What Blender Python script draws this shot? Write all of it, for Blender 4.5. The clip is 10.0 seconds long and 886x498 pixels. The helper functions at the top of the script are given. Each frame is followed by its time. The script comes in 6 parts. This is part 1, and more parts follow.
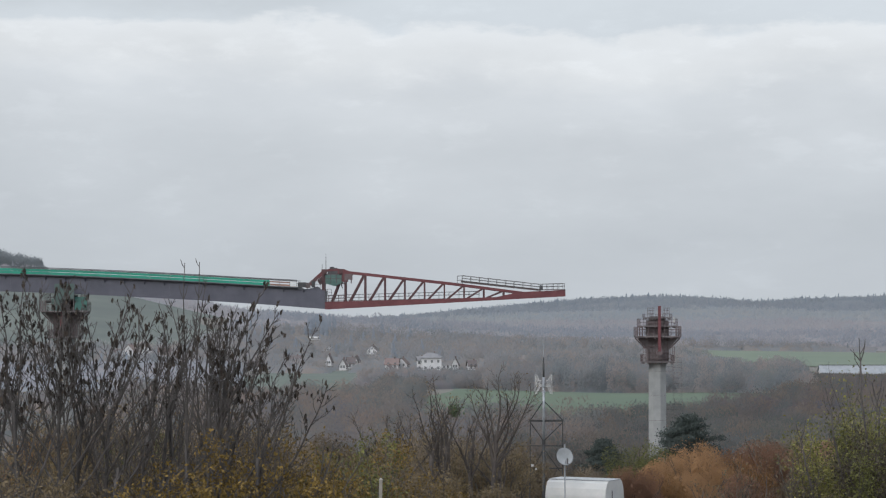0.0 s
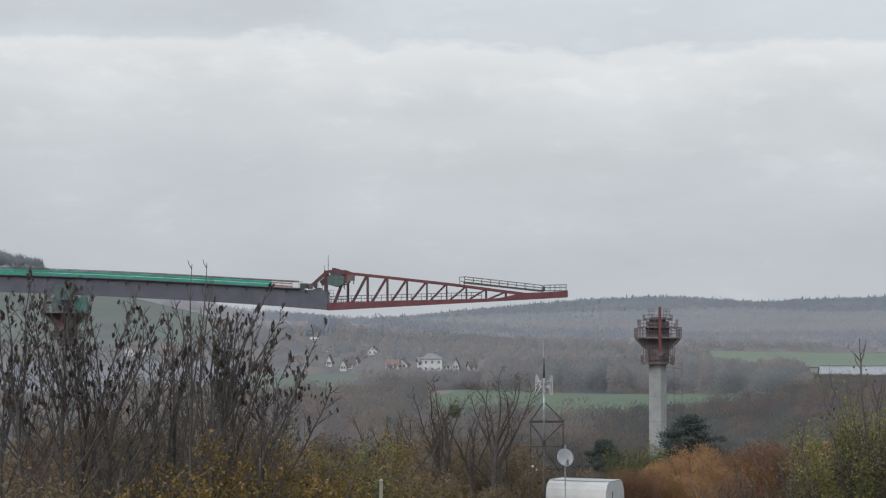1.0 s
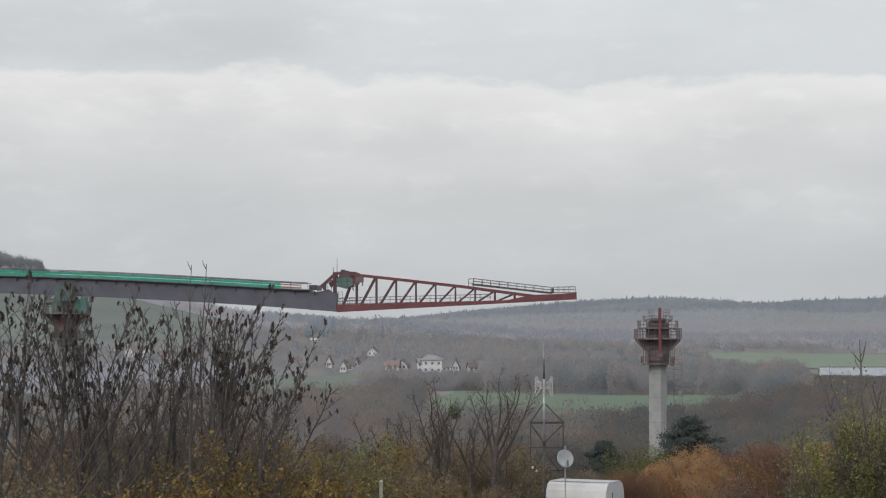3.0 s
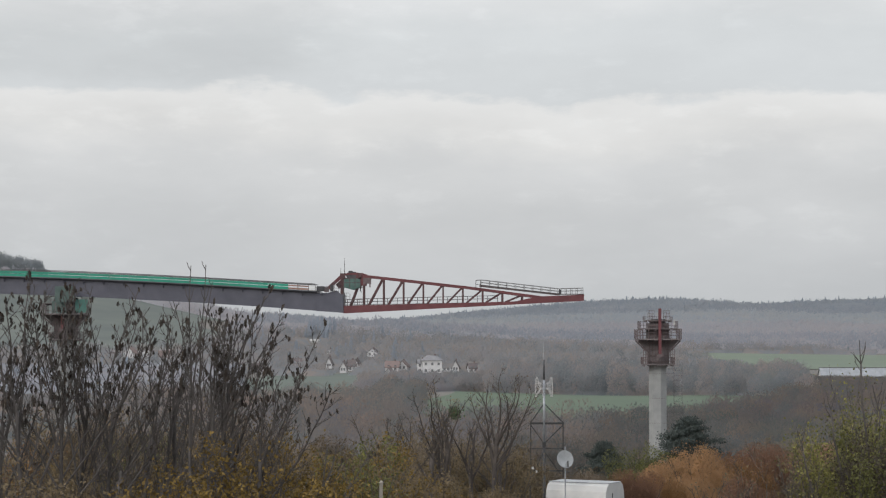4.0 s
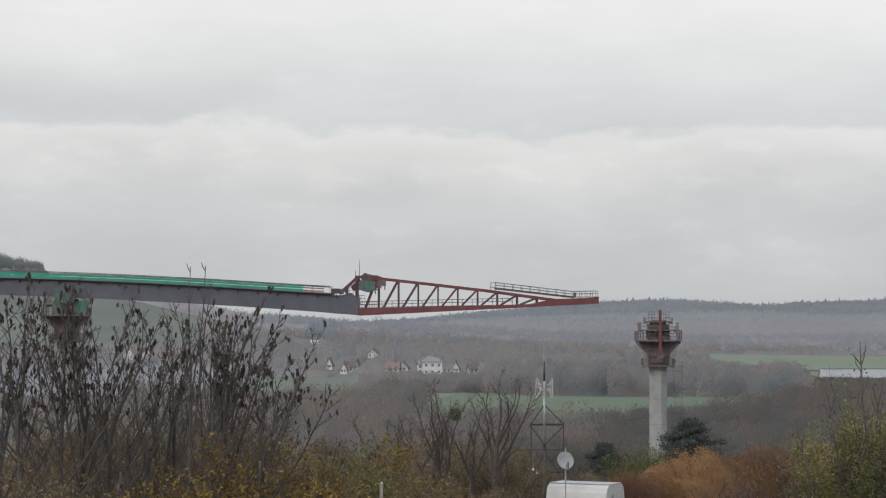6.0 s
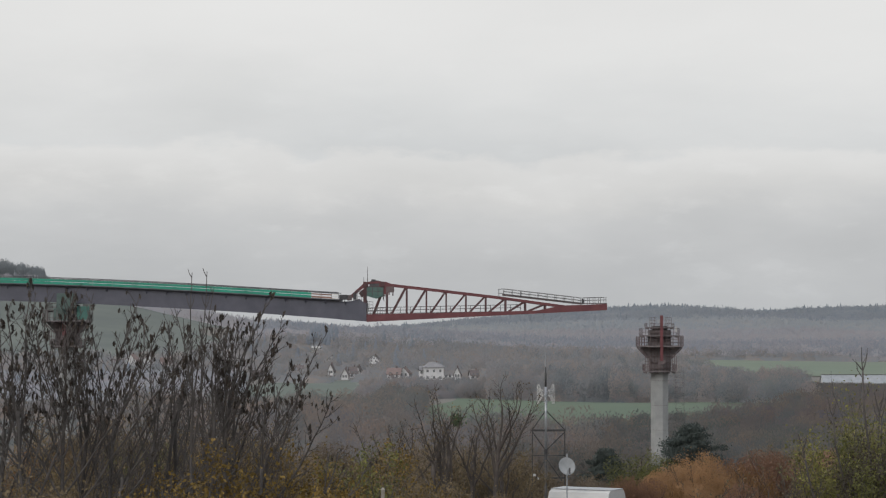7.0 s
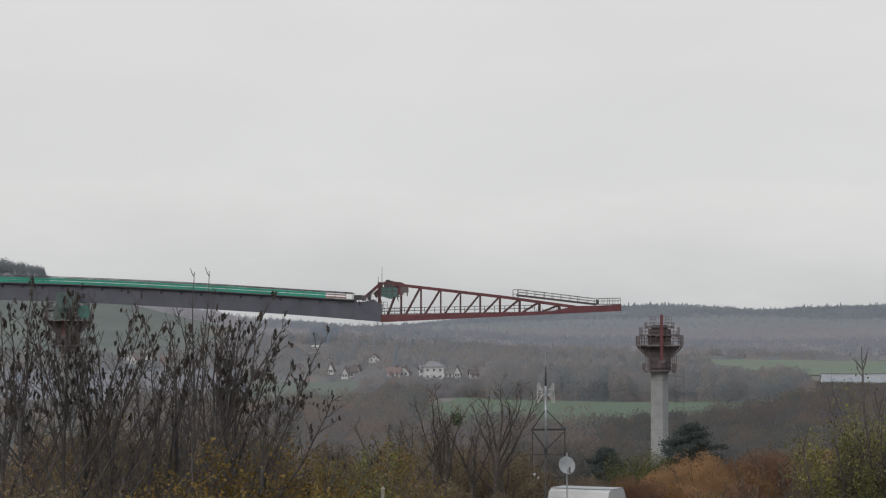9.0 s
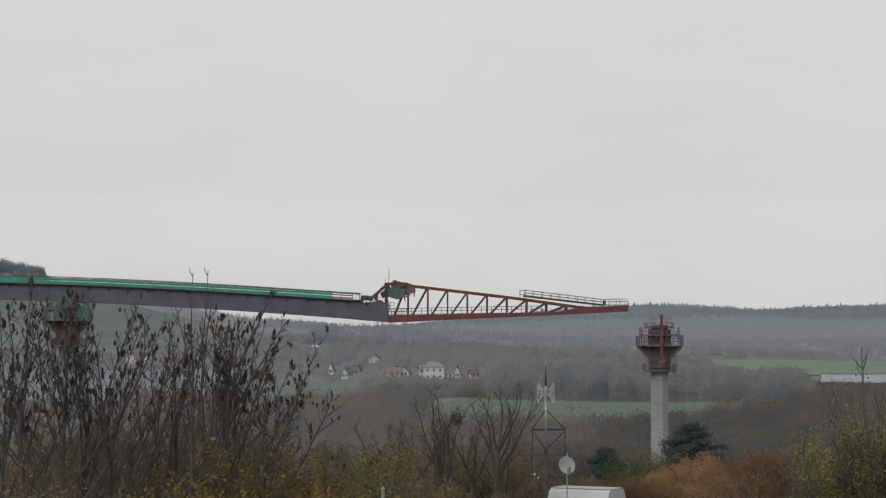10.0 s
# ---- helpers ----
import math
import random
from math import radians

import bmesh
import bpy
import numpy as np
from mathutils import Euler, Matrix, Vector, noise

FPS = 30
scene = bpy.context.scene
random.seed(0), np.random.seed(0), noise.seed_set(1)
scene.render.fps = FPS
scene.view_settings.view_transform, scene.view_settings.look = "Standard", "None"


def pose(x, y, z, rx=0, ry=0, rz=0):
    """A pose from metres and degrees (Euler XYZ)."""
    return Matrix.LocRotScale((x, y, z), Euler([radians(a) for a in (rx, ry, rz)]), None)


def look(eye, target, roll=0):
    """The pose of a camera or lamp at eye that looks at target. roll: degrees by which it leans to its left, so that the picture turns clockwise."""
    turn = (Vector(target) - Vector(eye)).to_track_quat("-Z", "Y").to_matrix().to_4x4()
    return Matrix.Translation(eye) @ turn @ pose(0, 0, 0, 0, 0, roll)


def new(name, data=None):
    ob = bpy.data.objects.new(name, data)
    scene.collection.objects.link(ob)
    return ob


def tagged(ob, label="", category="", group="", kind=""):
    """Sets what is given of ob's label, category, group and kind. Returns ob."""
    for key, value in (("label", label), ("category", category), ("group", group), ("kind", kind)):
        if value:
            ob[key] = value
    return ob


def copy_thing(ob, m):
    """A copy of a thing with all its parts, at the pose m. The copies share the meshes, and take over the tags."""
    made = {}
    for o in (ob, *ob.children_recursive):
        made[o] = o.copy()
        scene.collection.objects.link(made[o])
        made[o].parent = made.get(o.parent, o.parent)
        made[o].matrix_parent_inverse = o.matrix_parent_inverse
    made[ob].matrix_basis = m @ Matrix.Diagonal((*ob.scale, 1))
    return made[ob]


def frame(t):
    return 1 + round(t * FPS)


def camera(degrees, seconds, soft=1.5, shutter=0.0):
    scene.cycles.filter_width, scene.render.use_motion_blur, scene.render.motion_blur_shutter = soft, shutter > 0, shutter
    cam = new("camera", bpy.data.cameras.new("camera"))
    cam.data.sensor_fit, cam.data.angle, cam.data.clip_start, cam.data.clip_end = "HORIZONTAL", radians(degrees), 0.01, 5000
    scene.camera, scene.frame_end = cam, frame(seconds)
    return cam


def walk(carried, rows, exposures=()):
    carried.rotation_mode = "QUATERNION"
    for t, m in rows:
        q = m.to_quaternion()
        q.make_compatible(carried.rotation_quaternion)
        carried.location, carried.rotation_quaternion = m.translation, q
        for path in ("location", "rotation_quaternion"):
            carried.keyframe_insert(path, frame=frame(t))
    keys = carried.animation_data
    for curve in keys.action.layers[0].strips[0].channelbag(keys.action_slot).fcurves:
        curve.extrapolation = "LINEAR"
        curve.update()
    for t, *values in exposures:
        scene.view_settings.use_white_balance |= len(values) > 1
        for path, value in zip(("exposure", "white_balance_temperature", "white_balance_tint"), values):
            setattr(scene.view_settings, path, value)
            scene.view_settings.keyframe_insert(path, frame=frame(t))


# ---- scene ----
cam = camera(22.0, 10.0, soft=1.2)
# the camera stands on a tripod that is nudged now and then: seconds, tilt up and turn in degrees
EYE_ROWS = [(0.0, 1.6247, -0.0099), (0.3, 1.6460, 0.0000), (1.6, 1.6474, 0.0000), (1.9, 1.6673, 0.0000), (2.7, 1.6687, 0.0000), (3.8, 1.6900, 0.0000), (5.7, 1.6900, 0.0000), (6.8, 1.8645, 0.0426), (7.9, 1.8660, 0.0426), (8.1, 1.8631, 0.0426), (8.4, 1.8461, 0.0426), (10.0, 1.8447, 0.0426)]
LIGHT_ROWS = [(0.0, 0.02, 6110, 9), (1.0, -0.05, 6180, 9), (2.5, -0.03, 6400, 10), (5.5, -0.05, 6450, 10), (7.0, -0.25, 6450, 10), (8.5, -0.32, 6400, 10), (10.0, -0.46, 6480, 10)]
walk(cam, [(t, pose(0, 0, 30, 90 + tilt, 0, turn)) for t, tilt, turn in EYE_ROWS], exposures=LIGHT_ROWS)

# ---- sky and sun: a bright overcast November day ----
SUN_ELEVATION, SUN_AZIMUTH = radians(32), radians(215)     # azimuth clockwise from the view's direction
world = bpy.data.worlds.new("overcast_sky")
scene.world = world
world.use_nodes = True
wt = world.node_tree
wt.nodes.clear()
w_out = wt.nodes.new("ShaderNodeOutputWorld")
w_sky = wt.nodes.new("ShaderNodeTexSky")
w_sky.sky_type, w_sky.sun_disc = "NISHITA", False
w_sky.sun_elevation, w_sky.sun_rotation = SUN_ELEVATION, SUN_AZIMUTH
w_sky.dust_density = 3.0
w_bg = wt.nodes.new("ShaderNodeBackground")
w_bg.inputs["Strength"].default_value = 0.05
w_co = wt.nodes.new("ShaderNodeTexCoord")
w_sep = wt.nodes.new("ShaderNodeSeparateXYZ")
w_ramp = wt.nodes.new("ShaderNodeValToRGB")
w_cloud = wt.nodes.new("ShaderNodeBackground")
w_cloud.inputs["Strength"].default_value = 1.0
w_add = wt.nodes.new("ShaderNodeAddShader")
ramp = w_ramp.color_ramp
ramp.elements[0].position, ramp.elements[0].color = 0.0, (0.36, 0.375, 0.395, 1)
ramp.elements[1].position, ramp.elements[1].color = 1.0, (1.38, 1.41, 1.46, 1)
e = ramp.elements.new(0.10)
e.color = (0.47, 0.485, 0.50, 1)
e = ramp.elements.new(0.17)
e.color = (0.55, 0.555, 0.565, 1)
wt.links.new(w_co.outputs["Generated"], w_sep.inputs[0])
wt.links.new(w_sep.outputs["Z"], w_ramp.inputs[0])
wt.links.new(w_ramp.outputs["Color"], w_cloud.inputs["Color"])
wt.links.new(w_sky.outputs["Color"], w_bg.inputs["Color"])
wt.links.new(w_bg.outputs[0], w_add.inputs[0])
wt.links.new(w_cloud.outputs[0], w_add.inputs[1])
wt.links.new(w_add.outputs[0], w_out.inputs["Surface"])

sun_data = bpy.data.lights.new("sun", "SUN")
sun_data.energy, sun_data.angle, sun_data.color = 1.2, radians(20), (1.0, 0.985, 0.96)
sun = new("sun", sun_data)
sun.matrix_world = look((0, 0, 0), (-math.sin(SUN_AZIMUTH) * math.cos(SUN_ELEVATION), -math.cos(SUN_AZIMUTH) * math.cos(SUN_ELEVATION), -math.sin(SUN_ELEVATION)))


# ---- materials ----
def surface(name, c1, c2, scale=1.0, rough=0.8, metal=0.0, bump=0.0, island=0.0, variety=None, fine=0.0, each=0.0, glass=False, translucent=0.0):
    """Two colours mixed by noise at two scales; island, each: spread of lightness from piece to piece; variety: colours by the plant's kind."""
    m = bpy.data.materials.new(name)
    m.use_nodes = True
    nt = m.node_tree
    b = nt.nodes["Principled BSDF"]
    b.inputs["Roughness"].default_value, b.inputs["Metallic"].default_value = rough, metal
    co = nt.nodes.new("ShaderNodeTexCoord")
    n1 = nt.nodes.new("ShaderNodeTexNoise")
    n1.inputs["Scale"].default_value, n1.inputs["Detail"].default_value = scale, 5.0
    n1.inputs["Roughness"].default_value = 0.62
    nt.links.new(co.outputs["Object"], n1.inputs["Vector"])
    r = nt.nodes.new("ShaderNodeMapRange")
    r.inputs["From Min"].default_value, r.inputs["From Max"].default_value = 0.32, 0.68
    nt.links.new(n1.outputs["Fac"], r.inputs["Value"])
    mix = nt.nodes.new("ShaderNodeMix")
    mix.data_type = "RGBA"
    mix.inputs["A"].default_value, mix.inputs["B"].default_value = (*c1, 1), (*c2, 1)
    nt.links.new(r.outputs["Result"], mix.inputs["Factor"])
    colour = mix.outputs["Result"]
    if variety:
        at = nt.nodes.new("ShaderNodeAttribute")
        at.attribute_name = "variety"
        rp = nt.nodes.new("ShaderNodeValToRGB")
        for i, c in enumerate(variety):
            el = rp.color_ramp.elements[i] if i < 2 else rp.color_ramp.elements.new(1.0)
            el.position, el.color = i / (len(variety) - 1), (*c, 1)
        nt.links.new(at.outputs["Fac"], rp.inputs[0])
        mv = nt.nodes.new("ShaderNodeMix")
        mv.data_type = "RGBA"
        mv.inputs["Factor"].default_value = 0.75
        nt.links.new(colour, mv.inputs["A"])
        nt.links.new(rp.outputs["Color"], mv.inputs["B"])
        colour = mv.outputs["Result"]
    for spread, node, out in ((island, "ShaderNodeNewGeometry", "Random Per Island"), (each, "ShaderNodeObjectInfo", "Random")):
        if spread:
            g = nt.nodes.new(node)
            k = nt.nodes.new("ShaderNodeMapRange")
            k.inputs["To Min"].default_value, k.inputs["To Max"].default_value = 1 - spread, 1 + spread
            nt.links.new(g.outputs[out], k.inputs["Value"])
            h = nt.nodes.new("ShaderNodeHueSaturation")
            nt.links.new(colour, h.inputs["Color"])
            nt.links.new(k.outputs["Result"], h.inputs["Value"])
            colour = h.outputs["Color"]
    nt.links.new(colour, b.inputs["Base Color"])
    if bump:
        n2 = nt.nodes.new("ShaderNodeTexNoise")
        n2.inputs["Scale"].default_value, n2.inputs["Detail"].default_value = fine or scale * 8, 4.0
        nt.links.new(co.outputs["Object"], n2.inputs["Vector"])
        bp = nt.nodes.new("ShaderNodeBump")
        bp.inputs["Strength"].default_value, bp.inputs["Distance"].default_value = bump, 0.02
        nt.links.new(n2.outputs["Fac"], bp.inputs["Height"])
        nt.links.new(bp.outputs[0], b.inputs["Normal"])
    if glass:
        b.inputs["Transmission Weight"].default_value = 0.85
    if translucent:
        tr = nt.nodes.new("ShaderNodeBsdfTranslucent")
        nt.links.new(colour, tr.inputs["Color"])
        ms = nt.nodes.new("ShaderNodeMixShader")
        ms.inputs[0].default_value = translucent
        nt.links.new(b.outputs[0], ms.inputs[1])
        nt.links.new(tr.outputs[0], ms.inputs[2])
        nt.links.new(ms.outputs[0], nt.nodes["Material Output"].inputs["Surface"])
    return m


M_GROUND = surface("leaf_litter_and_grass", (0.105, 0.098, 0.088), (0.13, 0.12, 0.105), 0.02, 0.95, bump=0.4, fine=2.0)
# the same wheat further off, its green paled to stand for haze
M_FIELD_HAZED = surface("hazed_winter_wheat", (0.088, 0.121, 0.088), (0.112, 0.138, 0.098), 0.012, 0.95)
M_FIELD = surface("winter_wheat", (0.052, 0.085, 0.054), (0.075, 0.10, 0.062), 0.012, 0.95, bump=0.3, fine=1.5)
# meadow green with distance haze painted in as grey
M_MEADOW = surface("hazed_meadow", (0.066, 0.086, 0.072), (0.085, 0.102, 0.084), 0.02, 0.95)
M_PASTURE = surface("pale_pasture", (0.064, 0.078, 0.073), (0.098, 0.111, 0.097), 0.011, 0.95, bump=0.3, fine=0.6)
M_WEB = surface("grey_blue_steel", (0.060, 0.062, 0.081), (0.086, 0.088, 0.113), 0.35, 0.55, bump=0.15, fine=6)
M_SLAB = surface("painted_deck_edge", (0.07, 0.075, 0.085), (0.10, 0.105, 0.12), 0.6, 0.6)
M_GREEN = surface("green_coated_board", (0.006, 0.17, 0.11), (0.014, 0.235, 0.16), 0.8, 0.5, each=0.12)
M_ORANGE = surface("bare_formwork_board", (0.16, 0.095, 0.075), (0.23, 0.135, 0.105), 1.2, 0.8, each=0.2)
M_PALEBOARD = surface("weathered_board", (0.45, 0.42, 0.38), (0.6, 0.57, 0.52), 1.2, 0.8, each=0.15)
M_RAIL = surface("dull_scaffold_steel", (0.05, 0.048, 0.048), (0.085, 0.08, 0.08), 2.0, 0.6)
M_RED = surface("red_primer_steel", (0.085, 0.022, 0.026), (0.125, 0.036, 0.04), 0.7, 0.55, bump=0.15, fine=5)
M_STRUT = surface("dark_red_strut_steel", (0.05, 0.022, 0.024), (0.08, 0.034, 0.036), 0.9, 0.6)
M_DARK = surface("oily_dark_steel", (0.03, 0.032, 0.036), (0.06, 0.06, 0.065), 1.5, 0.5)
M_VEIL = surface("grey_green_sheeting", (0.075, 0.113, 0.105), (0.112, 0.156, 0.144), 0.9, 0.75, translucent=0.3)
M_NET = surface("green_safety_sheet", (0.085, 0.165, 0.145), (0.145, 0.235, 0.215), 1.2, 0.7, translucent=0.4)
M_CONCRETE = surface("pier_concrete", (0.19, 0.197, 0.197), (0.255, 0.26, 0.255), 0.5, 0.85, bump=0.3, fine=7)
M_RUST = surface("rusty_scaffold_steel", (0.086, 0.067, 0.069), (0.132, 0.102, 0.103), 1.5, 0.75)
M_PLANK = surface("grey_scaffold_plank", (0.108, 0.097, 0.099), (0.159, 0.139, 0.139), 2.0, 0.85, each=0.2)
M_BARK = surface("wet_bark", (0.043, 0.038, 0.035), (0.078, 0.069, 0.064), 3.0, 0.9, bump=0.5, fine=25)
M_TWIG = surface("brown_twigs", (0.037, 0.031, 0.028), (0.070, 0.058, 0.050), 2.0, 0.9)
M_KEYS = surface("dead_hanging_leaf_bunches", (0.022, 0.018, 0.014), (0.056, 0.041, 0.031), 4.0, 0.9, island=0.4)
M_OCHRE = surface("ochre_leaves", (0.081, 0.052, 0.012), (0.212, 0.138, 0.029), 1.2, 0.75, island=0.55, translucent=0.3)
M_LIME = surface("yellow_green_leaves", (0.076, 0.077, 0.023), (0.249, 0.230, 0.059), 1.0, 0.75, island=0.5, translucent=0.3)
M_RUSSET = surface("russet_leaves", (0.283, 0.161, 0.075), (0.388, 0.219, 0.098), 0.5, 0.8, island=0.07, translucent=0.45)
M_BROWNLEAF = surface("brown_leaves", (0.118, 0.090, 0.053), (0.195, 0.146, 0.081), 0.7, 0.8, island=0.3, translucent=0.4)
M_OLIVE = surface("dull_olive_leaves", (0.055, 0.060, 0.019), (0.164, 0.162, 0.043), 1.0, 0.75, island=0.5, translucent=0.3)
M_DUNLEAF = surface("dark_withered_leaves", (0.028, 0.022, 0.016), (0.065, 0.05, 0.032), 0.9, 0.85, island=0.4, translucent=0.2)
M_AUBURN = surface("auburn_leaves", (0.221, 0.131, 0.090), (0.325, 0.185, 0.120), 0.5, 0.8, island=0.08, translucent=0.45)
M_FADED = surface("faded_brown_leaves", (0.16, 0.125, 0.088), (0.225, 0.175, 0.12), 0.7, 0.8, island=0.08, translucent=0.45)
M_NEEDLE = surface("dark_pine_needles", (0.032, 0.043, 0.040), (0.055, 0.068, 0.060), 1.0, 0.85, island=0.3)
M_MISTLE = surface("mistletoe", (0.045, 0.072, 0.032), (0.080, 0.105, 0.048), 3.0, 0.8, island=0.3)
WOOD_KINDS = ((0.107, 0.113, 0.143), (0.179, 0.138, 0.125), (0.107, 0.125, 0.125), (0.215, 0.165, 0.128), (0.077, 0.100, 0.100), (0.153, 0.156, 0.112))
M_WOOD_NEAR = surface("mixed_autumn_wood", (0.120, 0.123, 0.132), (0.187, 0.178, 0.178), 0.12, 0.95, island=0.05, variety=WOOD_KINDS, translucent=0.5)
# valley, belt and village woods: some distance haze is mixed into the tree colours
HAZED_VALLEY_KINDS = ((0.167, 0.177, 0.197), (0.228, 0.196, 0.182), (0.165, 0.185, 0.182), (0.282, 0.212, 0.167), (0.123, 0.151, 0.150), (0.206, 0.212, 0.173))
M_WOOD_VALLEY = surface("hazed_valley_wood", (0.166, 0.169, 0.185), (0.234, 0.222, 0.234), 0.1, 0.95, island=0.05, variety=HAZED_VALLEY_KINDS, translucent=0.5)
HAZED_BELT_KINDS = ((0.224, 0.238, 0.267), (0.280, 0.259, 0.261), (0.220, 0.242, 0.252), (0.319, 0.267, 0.239), (0.173, 0.197, 0.210), (0.232, 0.251, 0.226))
M_WOOD_BELT = surface("hazed_brown_belt", (0.202, 0.222, 0.256), (0.281, 0.274, 0.287), 0.08, 0.95, island=0.05, variety=HAZED_BELT_KINDS, translucent=0.5)
# hill and ridge woods: distance haze painted into the colours as pale blue-grey
HAZED_FAR_KINDS = ((0.312, 0.352, 0.404), (0.377, 0.380, 0.408), (0.321, 0.359, 0.404), (0.391, 0.387, 0.380), (0.210, 0.251, 0.295), (0.328, 0.370, 0.370))
HAZED_HILL_KINDS = ((0.332, 0.348, 0.394), (0.371, 0.348, 0.364), (0.324, 0.346, 0.374), (0.381, 0.343, 0.338), (0.235, 0.263, 0.294), (0.328, 0.336, 0.346))
HAZED_VILLAGE_KINDS = ((0.268, 0.284, 0.311), (0.306, 0.284, 0.283), (0.256, 0.278, 0.294), (0.337, 0.288, 0.255), (0.175, 0.201, 0.215), (0.256, 0.274, 0.261))
M_WOOD_MID = surface("hazed_mid_wood", (0.309, 0.357, 0.433), (0.426, 0.449, 0.497), 0.05, 0.95, island=0.05, variety=HAZED_HILL_KINDS, translucent=0.5)
M_WOOD_VILLAGE = surface("hazed_brown_garden_wood", (0.231, 0.243, 0.266), (0.300, 0.297, 0.306), 0.05, 0.95, island=0.05, variety=HAZED_VILLAGE_KINDS, translucent=0.5)
M_WOOD_FAR = surface("hazed_far_wood", (0.295, 0.330, 0.370), (0.381, 0.396, 0.418), 0.006, 0.95, island=0.03, variety=HAZED_FAR_KINDS, translucent=0.5)
M_WHITE = surface("white_render", (0.44, 0.44, 0.45), (0.53, 0.53, 0.53), 0.4, 0.85, each=0.1)
M_TILE = surface("brown_roof_tiles", (0.075, 0.066, 0.068), (0.115, 0.095, 0.092), 1.0, 0.85, each=0.25)
M_TILERED = surface("faded_red_roof_tiles", (0.119, 0.089, 0.084), (0.157, 0.118, 0.108), 1.0, 0.85, each=0.2)
M_PANE = surface("window_glass", (0.12, 0.125, 0.13), (0.17, 0.175, 0.18), 1.0, 0.1)
M_SHEET = surface("white_sheet_metal", (0.361, 0.361, 0.353), (0.430, 0.425, 0.407), 1.5, 0.45, bump=0.1)
M_ALU = surface("grey_aluminium", (0.24, 0.255, 0.27), (0.34, 0.355, 0.37), 3.0, 0.45, metal=0.5)
M_BLACK = surface("black_plastic", (0.015, 0.015, 0.016), (0.03, 0.03, 0.03), 4.0, 0.5)
M_POST = surface("pale_concrete_post", (0.26, 0.24, 0.2), (0.34, 0.31, 0.27), 4.0, 0.9, bump=0.3)
M_DISH = surface("dull_grey_paint", (0.20, 0.21, 0.215), (0.26, 0.27, 0.275), 3.0, 0.7)
M_ZINC = surface("dull_zinc_roof", (0.176, 0.189, 0.202), (0.246, 0.260, 0.273), 0.4, 0.6)
M_SLATE = surface("grey_slate_roof", (0.13, 0.13, 0.137), (0.185, 0.183, 0.188), 0.8, 0.75, each=0.1)
M_SCREEN = surface("dark_green_sheeting", (0.035, 0.1, 0.085), (0.052, 0.135, 0.115), 0.8, 0.7)



# ---- mesh tools ----
class Shape:
    """Gathers boxes, bars and tubes into one mesh."""

    def __init__(self):
        self.v, self.f = [], []

    def add(self, verts, faces):
        n = len(self.v)
        self.v.extend(tuple(p) for p in verts)
        self.f.extend(tuple(i + n for i in f) for f in faces)
        return self

    def prism(self, ring, a, b):
        """A ring of (x, z) points pushed along y from a to b."""
        n = len(ring)
        vs = [(x, a, z) for x, z in ring] + [(x, b, z) for x, z in ring]
        fs = [(i, (i + 1) % n, n + (i + 1) % n, n + i) for i in range(n)] + [tuple(range(n - 1, -1, -1)), tuple(range(n, 2 * n))]
        return self.add(vs, fs)

    def box(self, x0, x1, y0, y1, z0, z1, c=0.0):
        """A box, its long edges chamfered by c."""
        if not c:
            return self.prism([(x0, z0), (x1, z0), (x1, z1), (x0, z1)], y0, y1)
        return self.prism([(x0 + c, z0), (x1 - c, z0), (x1, z0 + c), (x1, z1 - c), (x1 - c, z1), (x0 + c, z1), (x0, z1 - c), (x0, z0 + c)], y0, y1)

    def bar(self, p, q, w, h=None):
        """A straight bar of section w by h from p to q."""
        p, q = Vector(p), Vector(q)
        d = (q - p).normalized()
        side = d.cross(Vector((0, 1, 0)))
        side = d.cross(Vector((0, 0, 1))) if side.length < 0.1 else side
        side.normalize()
        up = side.cross(d)
        a, b = side * (w / 2), up * ((h or w) / 2)
        vs = [o + s * a + t * b for o in (p, q) for s, t in ((-1, -1), (1, -1), (1, 1), (-1, 1))]
        return self.add(vs, [(0, 1, 5, 4), (1, 2, 6, 5), (2, 3, 7, 6), (3, 0, 4, 7), (3, 2, 1, 0), (4, 5, 6, 7)])

    def tube(self, pts, radii, n=6, caps=True):
        """A tapered tube through pts."""
        rings = []
        for i, p in enumerate(pts):
            p = Vector(p)
            d = (Vector(pts[min(i + 1, len(pts) - 1)]) - Vector(pts[max(i - 1, 0)])).normalized()
            s = d.orthogonal().normalized()
            t = d.cross(s)
            rings.append([p + (s * math.cos(2 * math.pi * k / n) + t * math.sin(2 * math.pi * k / n)) * radii[i] for k in range(n)])
        vs = [v for r in rings for v in r]
        fs = [(i * n + k, i * n + (k + 1) % n, (i + 1) * n + (k + 1) % n, (i + 1) * n + k) for i in range(len(pts) - 1) for k in range(n)]
        if caps:
            fs += [tuple(range(n - 1, -1, -1)), tuple((len(pts) - 1) * n + k for k in range(n))]
        return self.add(vs, fs)

    def lathe(self, profile, n=16, cx=0.0, cy=0.0, turn=0.0):
        """A body of n sides from (radius, z) pairs, closed above and below."""
        vs = [(cx + r * math.cos(2 * math.pi * (k + turn) / n), cy + r * math.sin(2 * math.pi * (k + turn) / n), z) for r, z in profile for k in range(n)]
        fs = [(i * n + k, i * n + (k + 1) % n, (i + 1) * n + (k + 1) % n, (i + 1) * n + k) for i in range(len(profile) - 1) for k in range(n)]
        return self.add(vs, fs + [tuple(range(n - 1, -1, -1)), tuple((len(profile) - 1) * n + k for k in range(n))])

    def mesh(self, name, material):
        me = bpy.data.meshes.new(name)
        me.from_pydata(self.v, [], self.f)
        me.materials.append(material)
        return me


